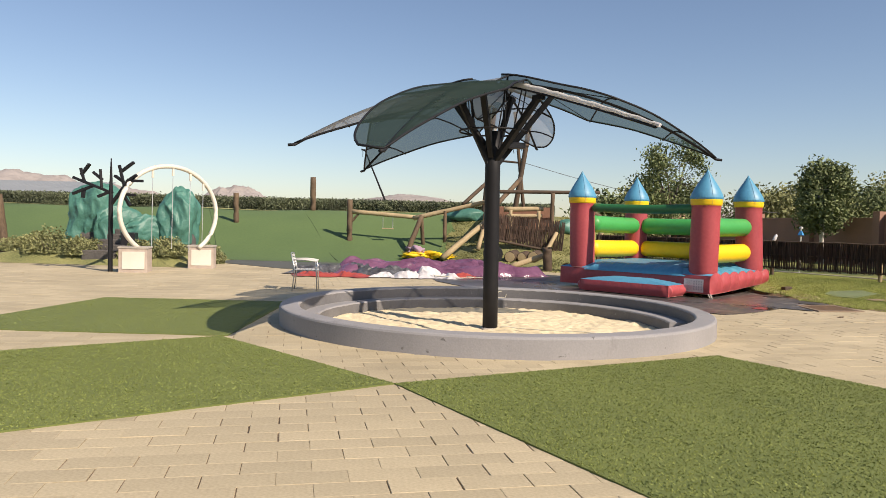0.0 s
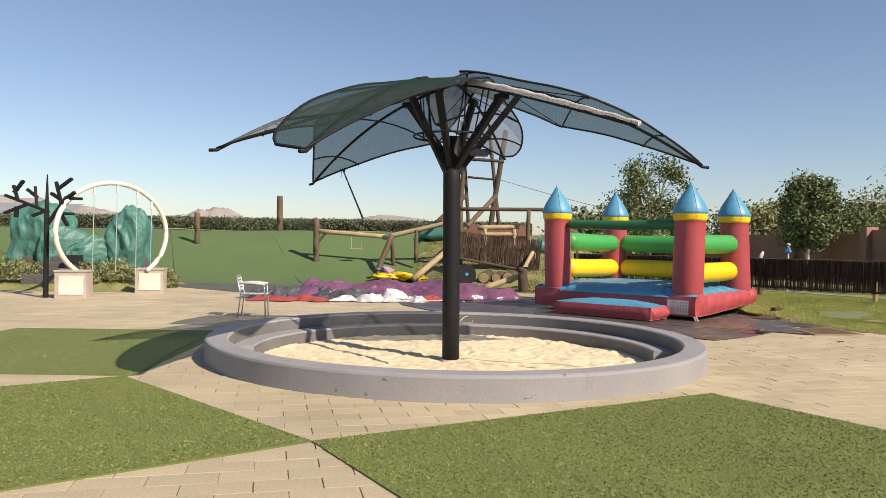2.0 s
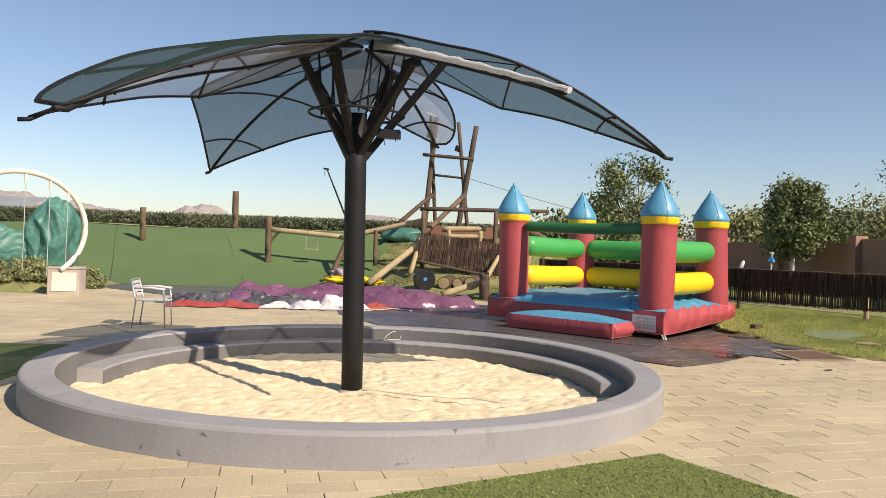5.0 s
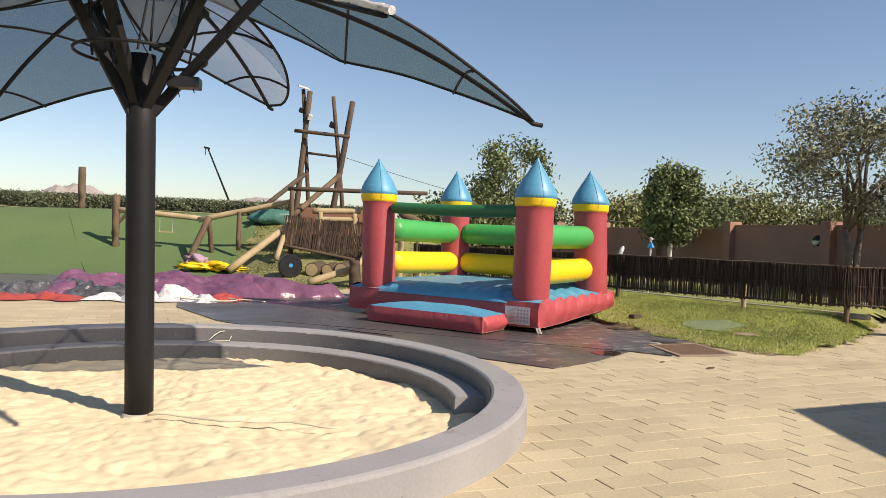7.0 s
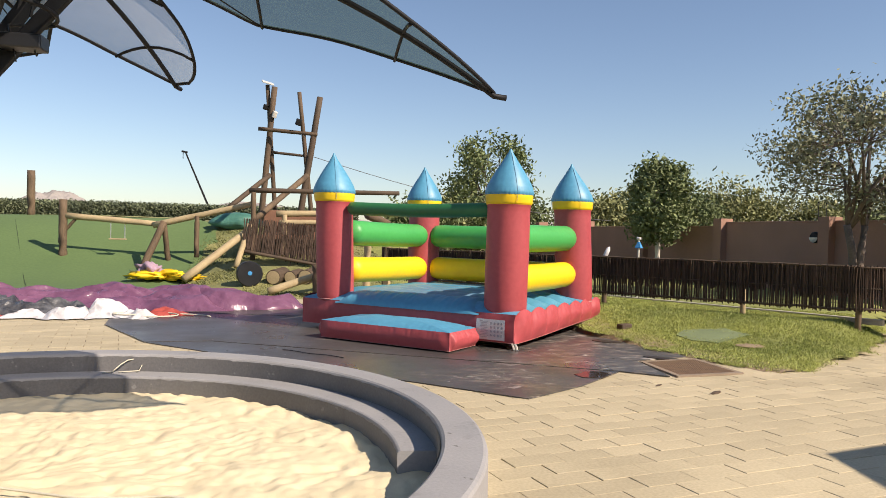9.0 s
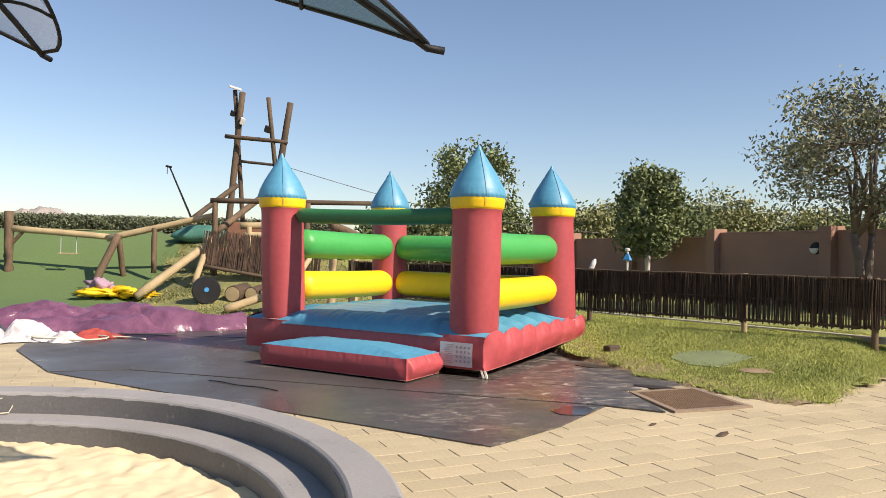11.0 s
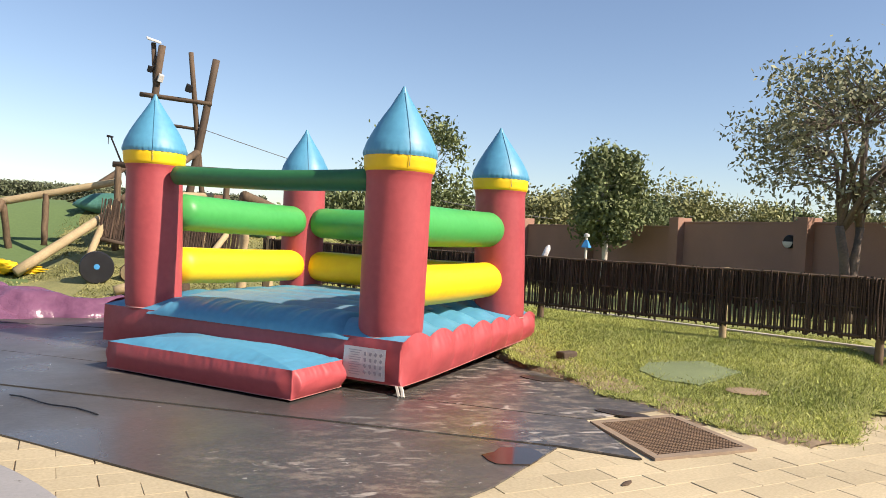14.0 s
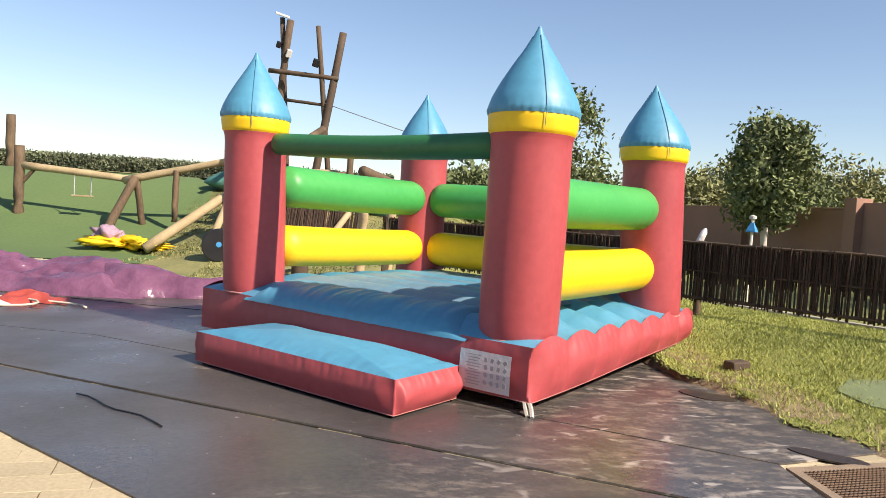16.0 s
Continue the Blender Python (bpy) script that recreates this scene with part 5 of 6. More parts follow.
for nm, c, s, mm in (("pink_cloth", (-2.40, 16.45, 0.36), (0.36, 0.28, 0.24), "pink"), ("yellow_cloth", (-1.95, 16.2, 0.28), (0.80, 0.40, 0.13), "pvcyellow")):
    bm = bmesh.new()
    bmesh.ops.create_icosphere(bm, subdivisions=4, radius=1, matrix=pose(*c) @ Matrix.Diagonal((*s, 1)))
    for v in bm.verts:
        q = v.co - Vector(c)
        v.co += q * (0.7 * noise.noise(v.co * 2.2) + 1.7 * (0.22 - abs(noise.noise(v.co * 3.6))) + 0.9 * (0.2 - abs(noise.noise(v.co * 7.5))))
    part(nm, bm, M[mm], pile, smooth=True)

# ---- play tower ----
tower = thing("play_tower", "rustic log play tower with tall crossed poles and a reed screen", "play tower", 1.4, 18, 1.0)


def pole_part(name, a, b, r, mm="log", r1=None):
    part(name, log(bmesh.new(), a, b, r, r1), M[mm], tower, smooth=True)


pole_part("tall_pole", (0.10, 21.5, 1.3), (0.52, 21.7, 6.72), 0.115, "towerlog")
pole_part("tall_pole", (0.70, 21.8, 1.3), (0.26, 21.8, 6.80), 0.08, "towerlog")
pole_part("tall_pole", (1.40, 21.1, 1.3), (2.12, 21.1, 6.34), 0.12, "darklog")
pole_part("tall_pole", (2.02, 21.2, 1.3), (1.40, 21.1, 6.48), 0.08, "towerlog")
pole_part("rung", (0.02, 21.4, 5.18), (2.05, 21.0, 5.02), 0.07, "towerlog")
pole_part("rung", (0.55, 21.5, 4.38), (1.80, 21.1, 4.25), 0.05, "towerlog")
pole_part("brace_pole", (0.45, 21.2, 3.55), (-0.75, 19.9, 2.35), 0.09, "darklog")
pole_part("brace_pole", (1.72, 20.9, 3.55), (0.30, 17.5, 1.95), 0.10, "log")
pole_part("rail_post", (0.26, 17.3, 0.6), (0.25, 17.3, 2.74), 0.085)
pole_part("rail_post", (2.74, 17.3, 0.7), (2.77, 17.3, 2.80), 0.085)
pole_part("hand_rail", (0.12, 17.3, 2.79), (4.6, 17.4, 2.86), 0.075, "darklog")
pole_part("deck_log", (0.9, 17.6, 2.12), (2.45, 17.7, 2.18), 0.10, "palelog")
pole_part("deck_log", (1.0, 17.5, 1.86), (2.4, 17.6, 1.90), 0.09, "palelog")
pole_part("deck_post", (1.15, 17.5, 0.8), (1.16, 17.5, 2.1), 0.08, "palelog")
pole_part("deck_post", (2.25, 17.55, 0.8), (2.26, 17.55, 2.1), 0.08, "palelog")
part("board_wall", box(bmesh.new(), (1.65, 18.3, 1.75), (2.3, 0.08, 1.0), bev=0.01), M["plank"], tower, "reddish board wall")
part("deck", box(bmesh.new(), (1.4, 18.6, 1.42), (2.9, 2.4, 0.12), bev=0.01), M["plank"], tower)
pole_part("slanted_log", (-1.42, 15.7, 0.22), (0.20, 16.85, 1.62), 0.115, "palelog")
pole_part("slanted_log", (-0.10, 16.2, 0.55), (0.20, 16.8, 1.78), 0.085, "palelog")
pole_part("slanted_log", (2.35, 15.6, 0.45), (2.85, 16.4, 1.25), 0.08, "palelog")
pole_part("dark_post", (2.22, 13.1, -0.05), (2.18, 13.1, 0.80), 0.16, "darklog")
pole_part("slanted_log", (1.0, 13.2, 0.12), (2.3, 13.6, 0.55), 0.10, "palelog")
# reed screen hung on the tower
rng = np.random.default_rng(3)
bm = bmesh.new()
for k in range(190):
    f = k / 189
    x = 0.03 + 3.05 * f
    tube(bm, [(x + rng.normal(0, 0.01), 16.5 + 0.02 * (k % 2), 1.02 - 0.5 * f + rng.normal(0, 0.06)), (x + 0.10 + rng.normal(0, 0.03), 16.5, 1.95 - 0.29 * f + rng.normal(0, 0.025))], [0.016, 0.012], 5)
part("reed_screen", bm, M["reed"], tower, "dark brown reed screen", kind="stuff")
pole_part("screen_rail", (0.0, 16.45, 1.02), (2.7, 16.45, 0.56), 0.05, "darklog")
# lamps on the poles
for name, x, y, z, s, mm in (("floodlight", 0.28, 21.72, 6.86, (0.42, 0.34, 0.05), "alushade"), ("spot_lamp", 0.21, 21.72, 6.0, (0.14, 0.16, 0.18), "steel"), ("spot_lamp", 0.55, 21.5, 5.72, (0.15, 0.20, 0.22), "alushade"), ("spot_lamp", 1.40, 21.02, 5.42, (0.18, 0.16, 0.22), "steel")):
    bm = bmesh.new()
    box(bm, None, s, m=pose(x, y, z, 20, 12, 15), bev=0.015)
    part(name, bm, M[mm], tower)
bm = bmesh.new()
tube(bm, [(1.7 + 12.5 * f, 21 + 3 * f, 4.3 - 1.9 * f - 0.4 * math.sin(math.pi * f)) for f in (i / 12 for i in range(13))], 0.012, 4)
part("zip_wire", bm, M["cable"], tower)
# green cloth scraps on the bank
for x, y, s in ((-0.55, 21.0, (0.9, 0.5, 0.32)), (3.6, 19.0, (0.6, 0.4, 0.35))):
    bm = bmesh.new()
    bmesh.ops.create_icosphere(bm, subdivisions=3, radius=1, matrix=pose(x, y, terrain(x, y) + 0.2) @ Matrix.Diagonal((*s, 1)))
    for v in bm.verts:
        v.co += (v.co - Vector((x, y, v.co.z))) * 0.4 * noise.noise(v.co * 2.7)
    tagged(part("crumpled_tarpaulin", bm, M["tarp"], smooth=True), "crumpled green tarpaulin on the bank", "tarpaulin", "tarpaulins")
drum = thing("cable_drum", "black round drum with a pale blue badge lying on its side", "drum", 0.42, 14.5, 0.3)
part("drum_body", lathe(bmesh.new(), [(0.0, -0.16), (0.31, -0.16), (0.33, -0.13), (0.33, 0.13), (0.31, 0.16), (0.0, 0.16)], 32, m=pose(0.42, 14.5, terrain(0.42, 14.5) + 0.31, 90, 0, 12)), M["black"], drum, smooth=False)
part("badge", lathe(bmesh.new(), [(0.0, 0.172), (0.055, 0.170), (0.055, 0.15)], 20, m=pose(0.42, 14.5, terrain(0.42, 14.5) + 0.33, 90, 0, 12)), M["bluepaint"], drum)
for x, y, r in ((1.02, 14.6, 0.20), (1.45, 14.75, 0.17), (1.85, 14.7, 0.20)):
    z = terrain(x, y) + r
    bm = log(bmesh.new(), (x, y, z), (x + 0.25, y + 0.8, z + 0.05), r, r * 0.95, 14)
    lg = tagged(part("sawn_log", bm, M["darklog"], smooth=False), "sawn log lying with its pale end showing", "log", "sawn logs")
    part("cut_face", lathe(bmesh.new(), [(0.0, 0.012), (r * 0.86, 0.008), (r * 0.9, 0.0)], 18, m=pose(x, y - 0.004, z, 90, 0, -17)), M["palelog"], lg, "pale sawn face")
gate = thing("gate_posts", "two pale log posts carrying a short log roller", "posts", 3.55, 12.4, 0.1)
for x in (3.32, 3.80):
    part("post", log(bmesh.new(), (x, 12.4, -0.05), (x + 0.03, 12.4, 1.85), 0.095, 0.085), M["palelog"], gate, smooth=True)
part("roller", log(bmesh.new(), (3.3, 12.05, 2.02), (3.85, 12.9, 1.86), 0.10), M["log"], gate, smooth=True)

# ---- reed fence ----


def fence_at(s, z):
    p = FENCE_A + FENCE_D * s
    return (p.x, p.y, z)


fence = thing("reed_fence", "dark reed stick fence on rough posts along the lawn", "fence", FENCE_A.x, FENCE_A.y, 0.3)
SPAN_END = 1.80


def fence_line(s):
    """Place along the fence: straight to the end post, then bending away."""
    if s <= SPAN_END:
        p = FENCE_A + FENCE_D * s
    else:
        p = FENCE_A + FENCE_D * SPAN_END + Vector((0.97, -0.24)) * (s - SPAN_END)
    return p


def stick_mesh(seed):
    rng = random.Random(seed)
    bm = bmesh.new()
    tube(bm, [(0, 0, 0), (rng.uniform(-0.008, 0.008), rng.uniform(-0.006, 0.006), 0.5), (rng.uniform(-0.012, 0.012), 0, 1.0)], [0.0105, 0.0115, 0.009], 5)
    return mesh_of("reed", bm, M["reed"])


STICKS = [stick_mesh(k) for k in range(6)]
for s, mm in ((-8.2, "log"), (-5.2, "log"), (-2.6, "log"), (0.0, "palelog"), (SPAN_END, "log"), (3.4, "log")):
    p = fence_line(s)
    g = terrain(p.x, p.y)
    part("post", log(bmesh.new(), (p.x + 0.05, p.y + 0.05, g - 0.1), (p.x + 0.05, p.y + 0.05, 1.28), 0.05, 0.045), M[mm], fence, smooth=True)
for z, r in ((1.255, 0.018), (0.90, 0.012), (0.56, 0.024)):
    bm = bmesh.new()
    tube(bm, [(*fence_line(-8.2 + 12.2 * k / 40), z + 0.02 * noise.noise(Vector((k, z, 0)))) for k in range(41)], r, 5)
    part("rail", bm, M["darklog"], fence, smooth=True)
rest = bmesh.new()
rng = random.Random(11)
k, s, made = 0, -8.2, 0
while s < 4.2:
    p = fence_line(s)
    off = Vector((FENCE_N.x, FENCE_N.y)) * rng.uniform(-0.02, 0.012)
    z0, z1 = 0.52 + rng.uniform(-0.025, 0.025), 1.265 + rng.uniform(-0.03, 0.025)
    if -2.9 < s < 2.4 and made < 300:
        ob = new("reed", STICKS[rng.randrange(6)])
        ob.parent = fence
        ob.matrix_parent_inverse = fence.matrix_basis.inverted()
        ob.matrix_basis = pose(p.x + off.x, p.y + off.y, z0, 0, rng.uniform(-1.6, 1.6), rng.uniform(0, 360)) @ Matrix.Diagonal((1, 1, z1 - z0, 1))
        made += 1
    else:
        tube(rest, [(p.x + off.x, p.y + off.y, z0), (p.x + off.x + rng.uniform(-0.02, 0.02), p.y + off.y, z1)], [0.0105, 0.009], 5)
    s += 0.019 + (0.018 if rng.random() < 0.3 else 0.0)
part("reeds", rest, M["reed"], fence, kind="stuff")
back = bmesh.new()
s = -8.2
while s < 4.2:
    p = fence_line(s) + Vector((FENCE_N.x, FENCE_N.y)) * 0.03
    tube(back, [(p.x, p.y, 0.82 + rng.uniform(-0.09, 0.07) + 0.06 * noise.noise(Vector((s * 1.3, 0, 0)))), (p.x + rng.uniform(-0.02, 0.02), p.y, 1.25)], [0.013, 0.012], 5)
    s += 0.016
part("reed_backing", back, M["reed"], fence, kind="stuff")

# ---- boundary wall ----
W1, W2 = Vector((14.57, 15.77)), Vector((15.31, 11.92))
WD = (W2 - W1).normalized()
WN = Vector((-WD.y, WD.x)) if Vector((-WD.y, WD.x)).dot(Vector((-1, 0))) > 0 else Vector((WD.y, -WD.x))
WANG = math.degrees(math.atan2(WD.y, WD.x))
bwall = thing("wall_east", "brown face brick boundary wall with pillars, in shade", "wall", W1.x, W1.y, 0, kind="structure")
for a, b, h in ((-60, -0.12, 2.08), (0.12, 3.80, 2.20), (4.04, 40, 2.20)):
    m = W1 + WD * ((a + b) / 2)
    bm = bmesh.new()
    n = max(1, int((b - a) / 0.6))
    box(bm, (m.x, m.y, h / 2 - 0.1), (b - a, 0.22, h + 0.2), WANG)
    part("wall_panel", bm, M["brick"], bwall)
    bm = bmesh.new()
    box(bm, (m.x, m.y, h + 0.02), (b - a, 0.25, 0.05), WANG, bev=0.008)
    part("coping", bm, M["brick"], bwall)
for k in range(-5, 7):
    p = W1 + WD * (3.92 * k) + WN * 0.10
    bm = bmesh.new()
    box(bm, (p.x, p.y, 1.12), (0.34, 0.46, 2.44), WANG, bev=0.006)
    part("pillar", bm, M["brick"], bwall)
p = W1 + WD * 3.55 + WN * 0.16
lamp = thing("wall_lamp", "round bulkhead wall lamp on the brick wall", "lamp", p.x, p.y, 1.8)
part("housing", lathe(bmesh.new(), [(0.0, 0.0), (0.15, 0.0), (0.15, 0.06), (0.12, 0.10), (0.0, 0.11)], 24, m=Matrix.Translation((p.x, p.y, 1.80)) @ Vector((WN.x, WN.y, 0)).to_track_quat("Z", "Y").to_matrix().to_4x4()), M["steel"], lamp)
part("glass", lathe(bmesh.new(), [(0.0, 0.155), (0.09, 0.14), (0.135, 0.105)], 20, a0=0, a1=180, m=Matrix.Translation((p.x, p.y, 1.80)) @ Vector((WN.x, WN.y, 0)).to_track_quat("Z", "Y").to_matrix().to_4x4() @ pose(0, 0, 0, 0, 0, 180)), M["glasslamp"], lamp)
bracket = thing("wire_bracket", "thin dark wire bracket on top of the wall", "bracket", p.x, p.y, 2.2)
bm = bmesh.new()
for dd, hh in ((0.05, 0.55), (0.30, 0.62)):
    q = W1 + WD * (3.4 + dd)
    tube(bm, [(q.x, q.y, 1.75), (q.x, q.y, 2.2 + hh)], 0.012, 5)
    tube(bm, [(q.x, q.y, 2.2 + hh), (q.x + 0.03, q.y + 0.12, 2.2 + hh - 0.1)], 0.012, 5)
part("wires", bm, M["steel"], bracket)
tap = thing("bird_table", "small blue pyramid bird table on a thin white post", "bird table", 9.06, 9.9, 0.32)
part("post", tube(bmesh.new(), [(9.06, 9.9, 0.25), (9.06, 9.9, 1.62)], 0.022, 8), M["white"], tap)
part("cone", lathe(bmesh.new(), [(0.095, 1.43), (0.09, 1.45), (0.02, 1.58), (0.0, 1.58)], 4, (9.06, 9.9, 0)), M["bluepaint"], tap)
part("finial", lathe(bmesh.new(), [(0.0, 1.60), (0.05, 1.62), (0.05, 1.66), (0.0, 1.68)], 12, (9.06, 9.9, 0)), M["alushade"], tap)
can = thing("watering_can", "small white bottle hung beyond the fence", "bottle", 8.5, 10.3, 1.3)
part("bottle_body", lathe(bmesh.new(), [(0.0, 0.0), (0.06, 0.0), (0.065, 0.05), (0.06, 0.22), (0.025, 0.28), (0.0, 0.29)], 14, m=pose(8.45, 10.3, 1.20, 0, 22, 0) @ Matrix.Diagonal((0.8, 0.8, 0.9, 1))), M["whitecloth"], can, smooth=True)
part("hook", tube(bmesh.new(), [(8.45, 10.3, 0.25), (8.45, 10.32, 1.25)], 0.016, 6), M["steel"], can)


# ---- trees ----
def tree(name, label, x, y, z0, trunk_h, trunk_r, centre, radii, ends, leaves, size, leafmat, barkmat, seed, spread=0.25, stems=1, long=1.7, gap=0.0):
    rng = np.random.default_rng(seed)
    t = thing(name, label, "tree", x, y, z0)
    wood = bmesh.new()
    tops = []
    for k in range(stems):
        top = Vector((x + (k - (stems - 1) / 2) * 0.45 + rng.normal(0, 0.06), y + rng.normal(0, 0.1), z0 + trunk_h))
        pts = [Vector((x, y, z0 - 0.1)).lerp(top, f) + Vector((rng.normal(0, 0.03), rng.normal(0, 0.03), 0)) for f in (0, 0.35, 0.7, 1)]
        tube(wood, pts, [trunk_r * 1.25, trunk_r, trunk_r * 0.85, trunk_r * 0.75], 9)
        tops.append(top)
    part("trunk", wood, barkmat, t, smooth=True)
    limbs = bmesh.new()
    pts = []
    while len(pts) < ends:
        q = rng.normal(size=3)
        q = q / np.linalg.norm(q) * rng.uniform(0.35, 1.0) ** 0.6
        if noise.noise(Vector(q * 1.7) + Vector((seed * 3.1, 0, 0))) > -0.30 + gap:
            pts.append(np.array(centre) + q * np.array(radii))
    pts = np.array(pts)
    hubs = []
    nh = 9
    for k in range(nh):
        c = pts[rng.integers(len(pts))] * 0.55 + np.array(centre) * 0.45
        top = tops[k % stems]
        a = Vector(c)
        mid = top.lerp(a, 0.5) + Vector((0, 0, 0.12 * (a - top).length))
        part("limb", tube(bmesh.new(), [top - Vector((0, 0, 0.1)), mid, a], [trunk_r * 0.55, trunk_r * 0.38, trunk_r * 0.22], 6), barkmat, t, smooth=True)
        hubs.append((a, mid))
    for p in pts:
        v = Vector(p)
        h = min((q for pair in hubs for q in pair), key=lambda q: (q - v).length)
        mid = h.lerp(v, 0.55) + Vector(rng.normal(0, 0.06, 3))
        tube(limbs, [h, mid, v], [trunk_r * 0.16, trunk_r * 0.10, trunk_r * 0.04], 4)
    part("branchwork", limbs, barkmat, t, kind="stuff")
    per = leaves // ends
    c = np.repeat(pts, per, axis=0) + rng.normal(size=(ends * per, 3)) * spread * np.array((1, 1, 0.75))
    part("crown", quads("crown", leaf_quads(c, size, rng, long), leafmat), None, t, kind="stuff")
    return t


tree("tree", "small dense dark green tree with a whitewashed trunk by the wall", 12.95, 17.0, 0.3, 1.55, 0.10, (13.0, 17.1, 2.85), (0.92, 0.92, 1.42), 150, 15000, 0.085, M["leafdark"], M["barkwhite"], 31, 0.17, gap=0.06)
tree("acacia_tree", "open grey-green acacia with a dark forked trunk", 13.75, 9.1, 0.3, 1.75, 0.10, (14.45, 9.2, 3.80), (2.7, 2.2, 1.5), 330, 13500, 0.066, M["leafgrey"], M["bark"], 32, 0.20, 2, gap=0.15)
tree("tree", "sparse olive-leaved tree beyond the reed fence", 8.4, 21.5, 0.3, 1.8, 0.08, (8.5, 21.5, 3.65), (1.7, 1.5, 1.75), 110, 5200, 0.10, M["leafdark"], M["bark"], 33, 0.22, 1, gap=0.14)
for i, (x, y, h, r) in enumerate(((12.0, 33, 3.6, 2.0), (17.5, 33, 3.9, 2.3), (21, 36, 4.4, 2.7), (24, 35, 3.9, 2.4), (27.5, 37, 5.0, 2.5), (31, 36, 4.2, 2.6), (34, 36, 3.9, 2.8), (38, 36, 4.0, 2.8), (42, 37, 3.8, 2.8), (36, 26, 3.4, 2.4), (40, 24, 3.5, 2.6), (9.0, 31, 3.3, 1.8), (6.6, 28, 2.9, 1.3), (46, 30, 4.0, 3.0))):
    tree("tree", "bushy olive green tree behind the boundary wall", x, y, 0, h * 0.45, 0.12, (x, y, h * 0.61), (r * 1.1, r, h * 0.47), 90, 9000, 0.15, M["leafolive"] if i % 3 else M["leafdark"], M["bark"], 50 + i, 0.42)

# ---- hedge on the crest ----


def hedge():
    t = thing("hedge", "long clipped dark green hedge along the crest", "hedge", -7, 27, 1.5)
    rng = np.random.default_rng(77)
    n = 200000
    x = rng.uniform(-29, 3.8, n)
    face = rng.random(n) < 0.6
    y = np.where(face, 26.0 + rng.normal(0, 0.12, n), rng.uniform(26, 29.5, n))
    top = 2.51 + 0.0036 * np.clip(-10 - x, 0, 8)
    z = np.where(face, rng.uniform(1.0, 1.2, n) + rng.random(n) ** 0.8 * (top - 1.1), top + rng.normal(0, 0.06, n))
    c = np.column_stack([x, y, z])
    part("leaves", quads("leaves", leaf_quads(c, 0.07, rng, 1.3), M["leafhedge"]), None, t, kind="stuff")
    part("body", box(bmesh.new(), (-12.6, 27.8, 1.75), (32.6, 3.3, 1.5), bev=0.1), M["leafhedge"], t)


hedge()

# ---- shed, hills, far crane ----
shed = thing("long_shed", "long farm shed with pale blue-grey ribbed roof sheeting", "shed", -60, 61, 0)
part("wall", box(bmesh.new(), (-58.5, 64, 1.6), (40, 7, 3.4)), M["shedwall"], shed)
bm = bmesh.new()
nr = 160
for k in range(nr + 1):
    x = -79 + 40.2 * k / nr
    dz = 0.05 if k % 2 else 0.0
    bm.verts.new((x, 59.8, 3.46 + dz)), bm.verts.new((x, 66.5, 4.98 + dz))
bm.verts.ensure_lookup_table()
for k in range(nr):
    bm.faces.new((bm.verts[2 * k], bm.verts[2 * k + 2], bm.verts[2 * k + 3], bm.verts[2 * k + 1]))
part("roof", bm, M["roofsheet"], shed)
for k in range(9):
    part("post", box(bmesh.new(), (-77.5 + 4.7 * k, 59.9, 1.7), (0.2, 0.2, 3.5)), M["shedwall"], shed)


def hill(label, x, y, w, d, h, seed):
    def fn(u, v):
        a, b = 2 * u - 1, 2 * v - 1
        f = max(0, 1 - a * a) ** 1.4 * max(0, 1 - b * b)
        p = Vector((u * 7, v * 4, seed))
        f *= 1 + 0.40 * noise.noise(p * 0.7) + 0.14 * noise.noise(p * 2.3) + 0.09 * noise.noise(p * 7)
        return x + a * w, y + b * d, h * f * 1.15 - 4
    tagged(part("hill", sheet(fn, 110, 40), M["hill"], None, smooth=True), label, "hill", "distant hills", kind="structure")


hill("distant bare rocky hill in haze", -930, 1560, 420, 260, 70, 1.0)
hill("distant bare rocky hill in haze", -500, 1560, 150, 200, 56, 4.0)
hill("low distant ridge in haze", -180, 1900, 620, 240, 54, 8.0)
hill("low distant ridge in haze", 900, 2000, 900, 260, 52, 6.0)
crane = thing("crane_boom", "far thin dark crane boom leaning against the sky", "crane", -17.5, 144, 0)
part("boom", tube(bmesh.new(), [(-17.3, 144, 2.0), (-23.6, 144, 16.6)], [0.24, 0.14], 6), M["steel"], crane)
part("jib_head", tube(bmesh.new(), [(-24.3, 144, 16.7), (-23.2, 144, 16.5)], 0.20, 6), M["steel"], crane)
part("hook_block", tube(bmesh.new(), [(-24.0, 144, 16.6), (-24.0, 144, 15.2)], 0.07, 5), M["steel"], crane)

# ---- plain buildings behind the camera close the place ----
hx, hy = Vector((0.96, 0.28)), Vector((-0.16, -0.99))
H0 = Vector((8.85, -2.58))
house = thing("clubhouse", "plain cream plastered building with a flat overhanging roof", "building", 13, -8, 0, kind="structure")


def rect(o, a, b, u, v):
    return [tuple(o + u * a[0] + v * b[0]), tuple(o + u * a[1] + v * b[0]), tuple(o + u * a[1] + v * b[1]), tuple(o + u * a[0] + v * b[1])]


part("wall", slab(bmesh.new(), rect(H0, (0.5, 9), (0.5, 12), hx, hy), -0.05, 2.86), M["wall"], house)
part("roof", slab(bmesh.new(), rect(H0, (0, 9.5), (0, 12.5), hx, hy), 2.86, 3.0), M["concrete"], house)
back_wall = thing("wall_south", "plain cream plastered wall behind the plaza", "wall", 0, -19, 0, kind="structure")
part("wall_panel", box(bmesh.new(), (-4, -19.2, 1.4), (44, 0.25, 2.9)), M["wall"], back_wall)

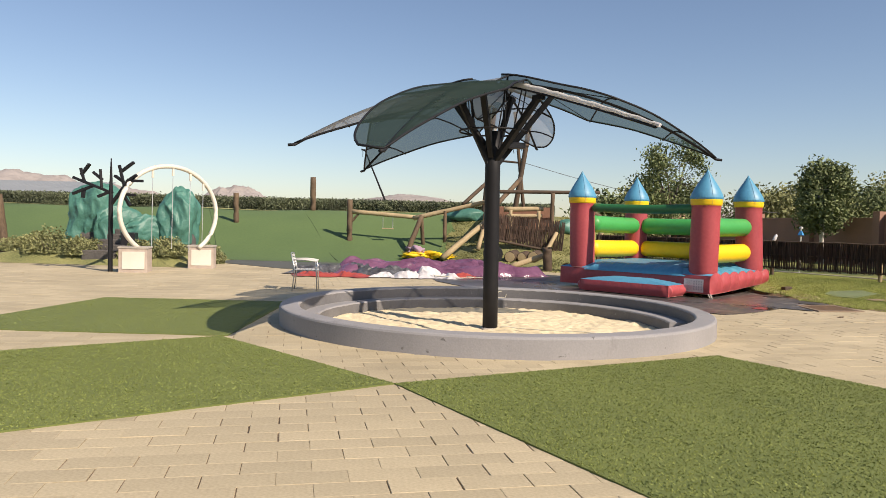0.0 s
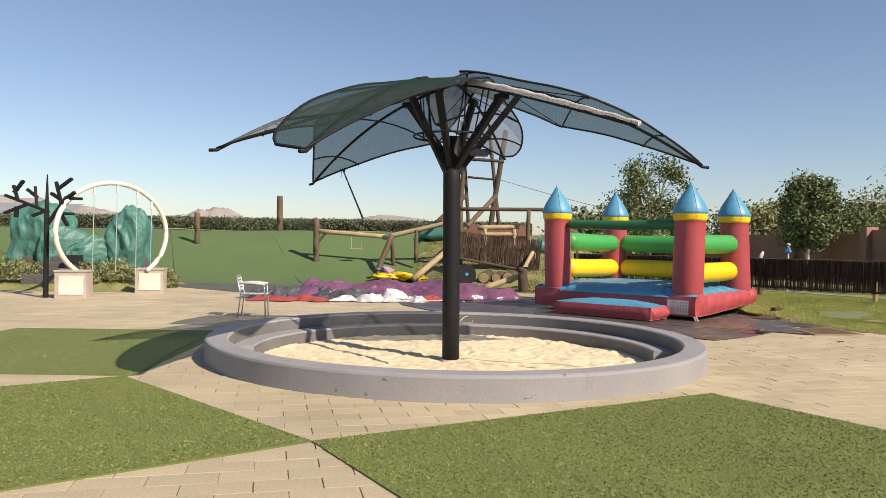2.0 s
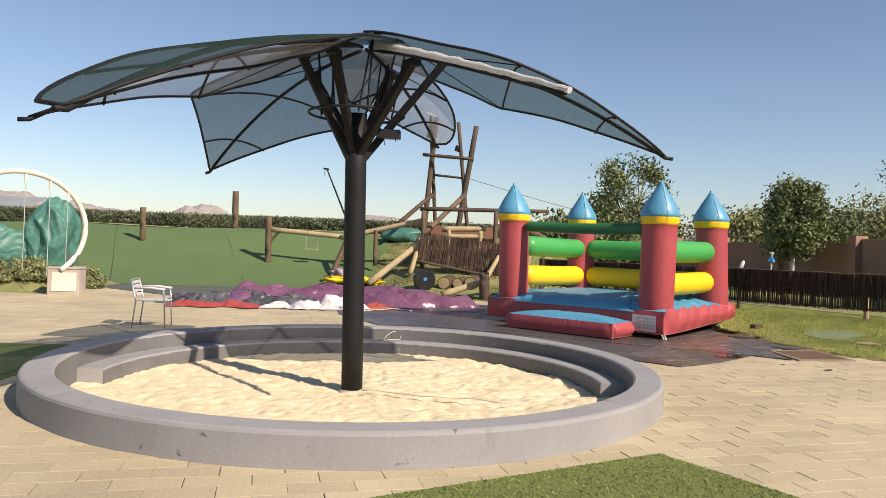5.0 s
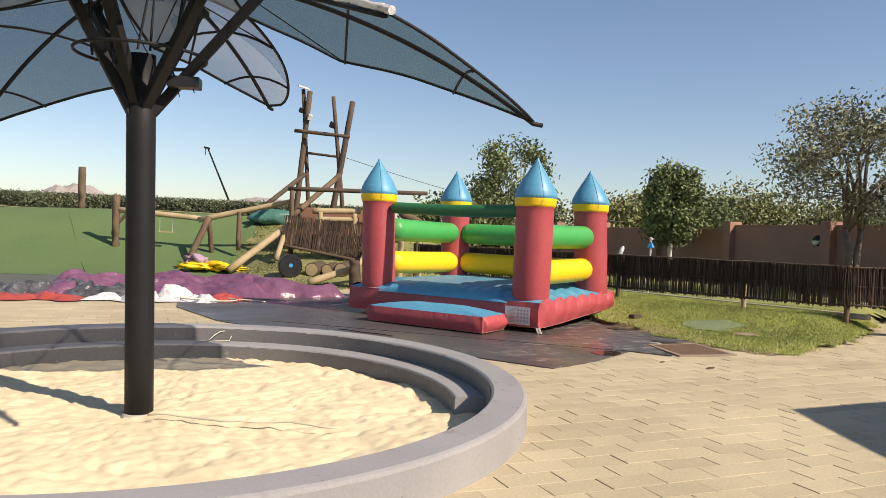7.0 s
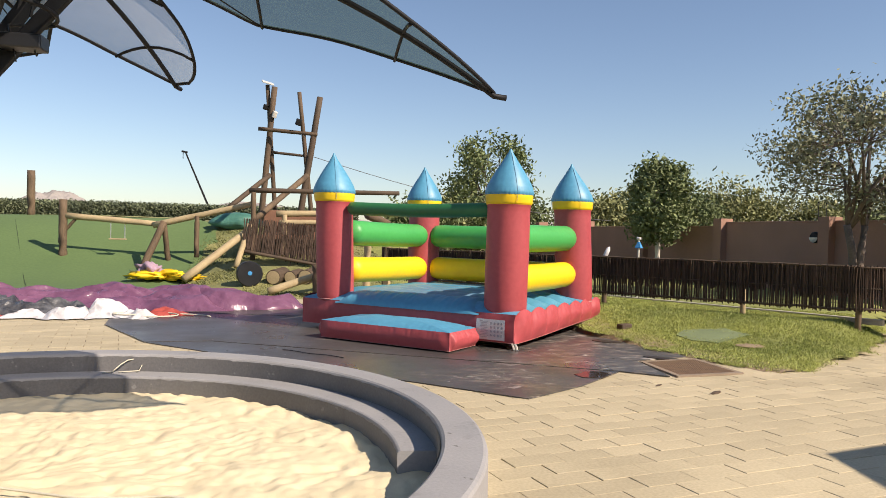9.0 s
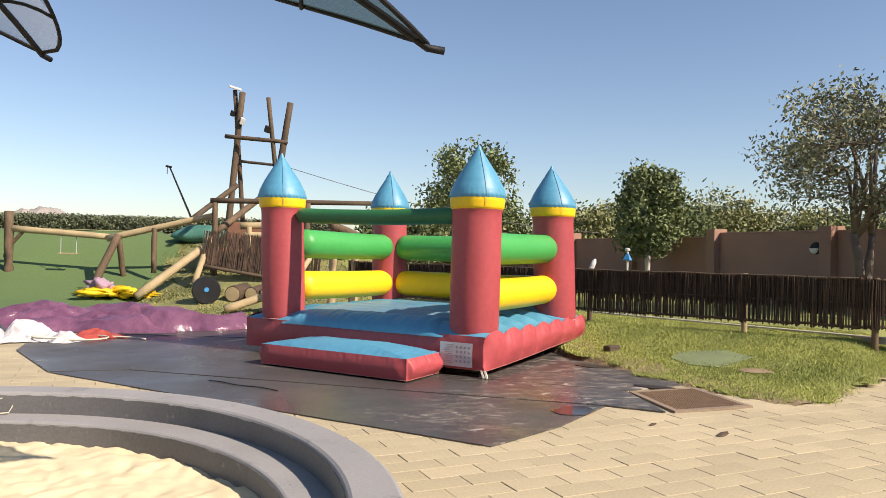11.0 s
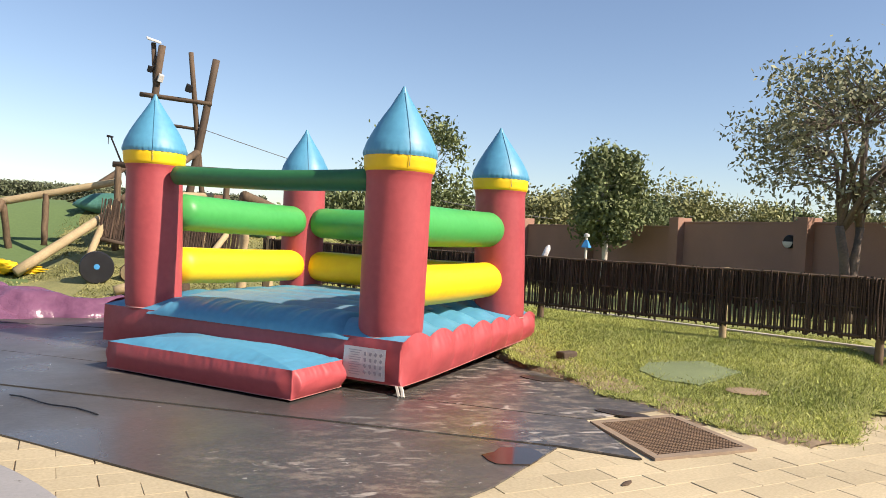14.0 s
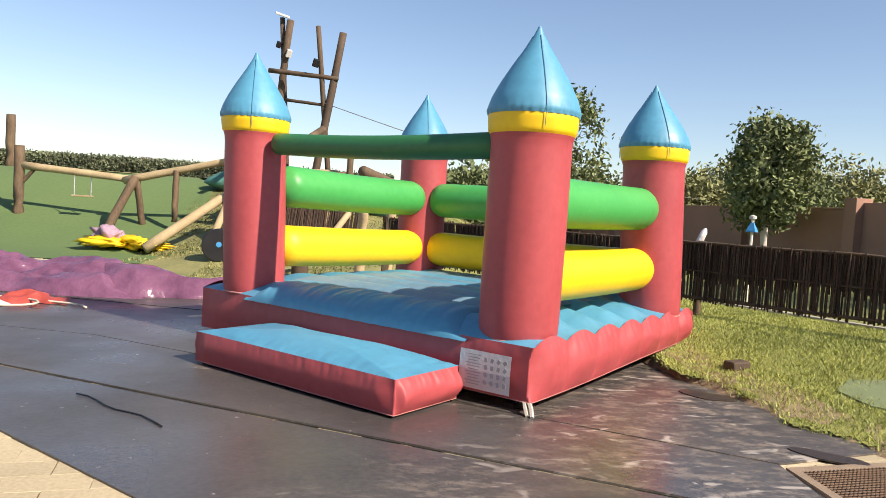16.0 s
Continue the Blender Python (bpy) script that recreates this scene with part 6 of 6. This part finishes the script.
# ---- paving stones, nearest as single pieces ----
PR = Vector((math.cos(radians(14)), math.sin(radians(14))))
PS = Vector((-PR.y, PR.x))
PW, PD = 0.42, 0.212


def paver_mesh(seed):
    rng = random.Random(seed)
    bm = bmesh.new()
    c = 0.0022
    gap = (0.0012, 0.0012, 0.002, 0.004, 0.008, 0.011)[seed]
    w, d = (PW - gap) / 2, (PD - (0.001 if seed % 3 else 0.0022)) / 2
    shift = rng.uniform(-1, 1) * gap * 0.4
    four = ((-1, -1), (1, -1), (1, 1), (-1, 1))
    lo = [bm.verts.new((sx * w + shift, sy * d, -0.05)) for sx, sy in four]
    mid = [bm.verts.new((sx * w + shift, sy * d, -c)) for sx, sy in four]
    hi = [bm.verts.new((sx * (w - c) + shift, sy * (d - c), rng.uniform(-0.0008, 0.0008))) for sx, sy in four]
    for k in range(4):
        j = (k + 1) % 4
        bm.faces.new((lo[k], lo[j], mid[j], mid[k])), bm.faces.new((mid[k], mid[j], hi[j], hi[k]))
    bm.faces.new(hi)
    return mesh_of("paver", bm, M["paver"])


PAVERS = [paver_mesh(k) for k in range(6)]


def pave():
    rng = random.Random(4)
    verts, faces, made = [], [], 0
    pc = [np.array([v.co[:] for v in me.vertices]) for me in PAVERS]
    pf = [tuple(p.vertices) for p in PAVERS[0].polygons]
    cs = math.cos(radians(14)), math.sin(radians(14))
    for j in range(-120, 110):
        for i in range(-80, 70):
            o = PR * (PW * (i + 0.5 * (j % 2))) + PS * (PD * j)
            x, y = o.x, o.y
            if not (-20 < x < 14.8 and -17.6 < y < 14.6) or not inside(PLAZA, x, y):
                continue
            if (x - RC[0]) ** 2 + (y - RC[1]) ** 2 < 3.05 ** 2:
                continue
            if inside(LAWN, x, y) and (inside(LAWN, x + 0.4, y + 0.4) and inside(LAWN, x + 0.4, y)):
                continue
            z = rng.gauss(0, 0.0012)
            near = (-3.2 < x < 1.6 and -7.9 < y < -4.9) or (3.3 < x < 8.0 and -0.2 < y < 2.3)
            if near and made < 300 and not any(inside(q, x, y) for q in TURF.values()):
                ob = new("paver", PAVERS[rng.randrange(6)])
                ob.parent = pavement
                ob.matrix_basis = pose(x, y, z, rng.gauss(0, 0.15), rng.gauss(0, 0.12), 14 + rng.gauss(0, 0.25))
                made += 1
                continue
            v = pc[rng.randrange(6)]
            a = radians(rng.gauss(0, 0.3))
            ca, sa = cs[0] - cs[1] * a, cs[1] + cs[0] * a
            b0 = len(verts)
            verts.extend((x + p[0] * ca - p[1] * sa, y + p[0] * sa + p[1] * ca, z + p[2]) for p in v)
            faces.extend(tuple(b0 + q for q in f) for f in pf)
    me = bpy.data.meshes.new("pavers")
    me.from_pydata(verts, [], faces)
    me.materials.append(M["paver"])
    part("pavers", me, None, pavement, kind="stuff")


pave()
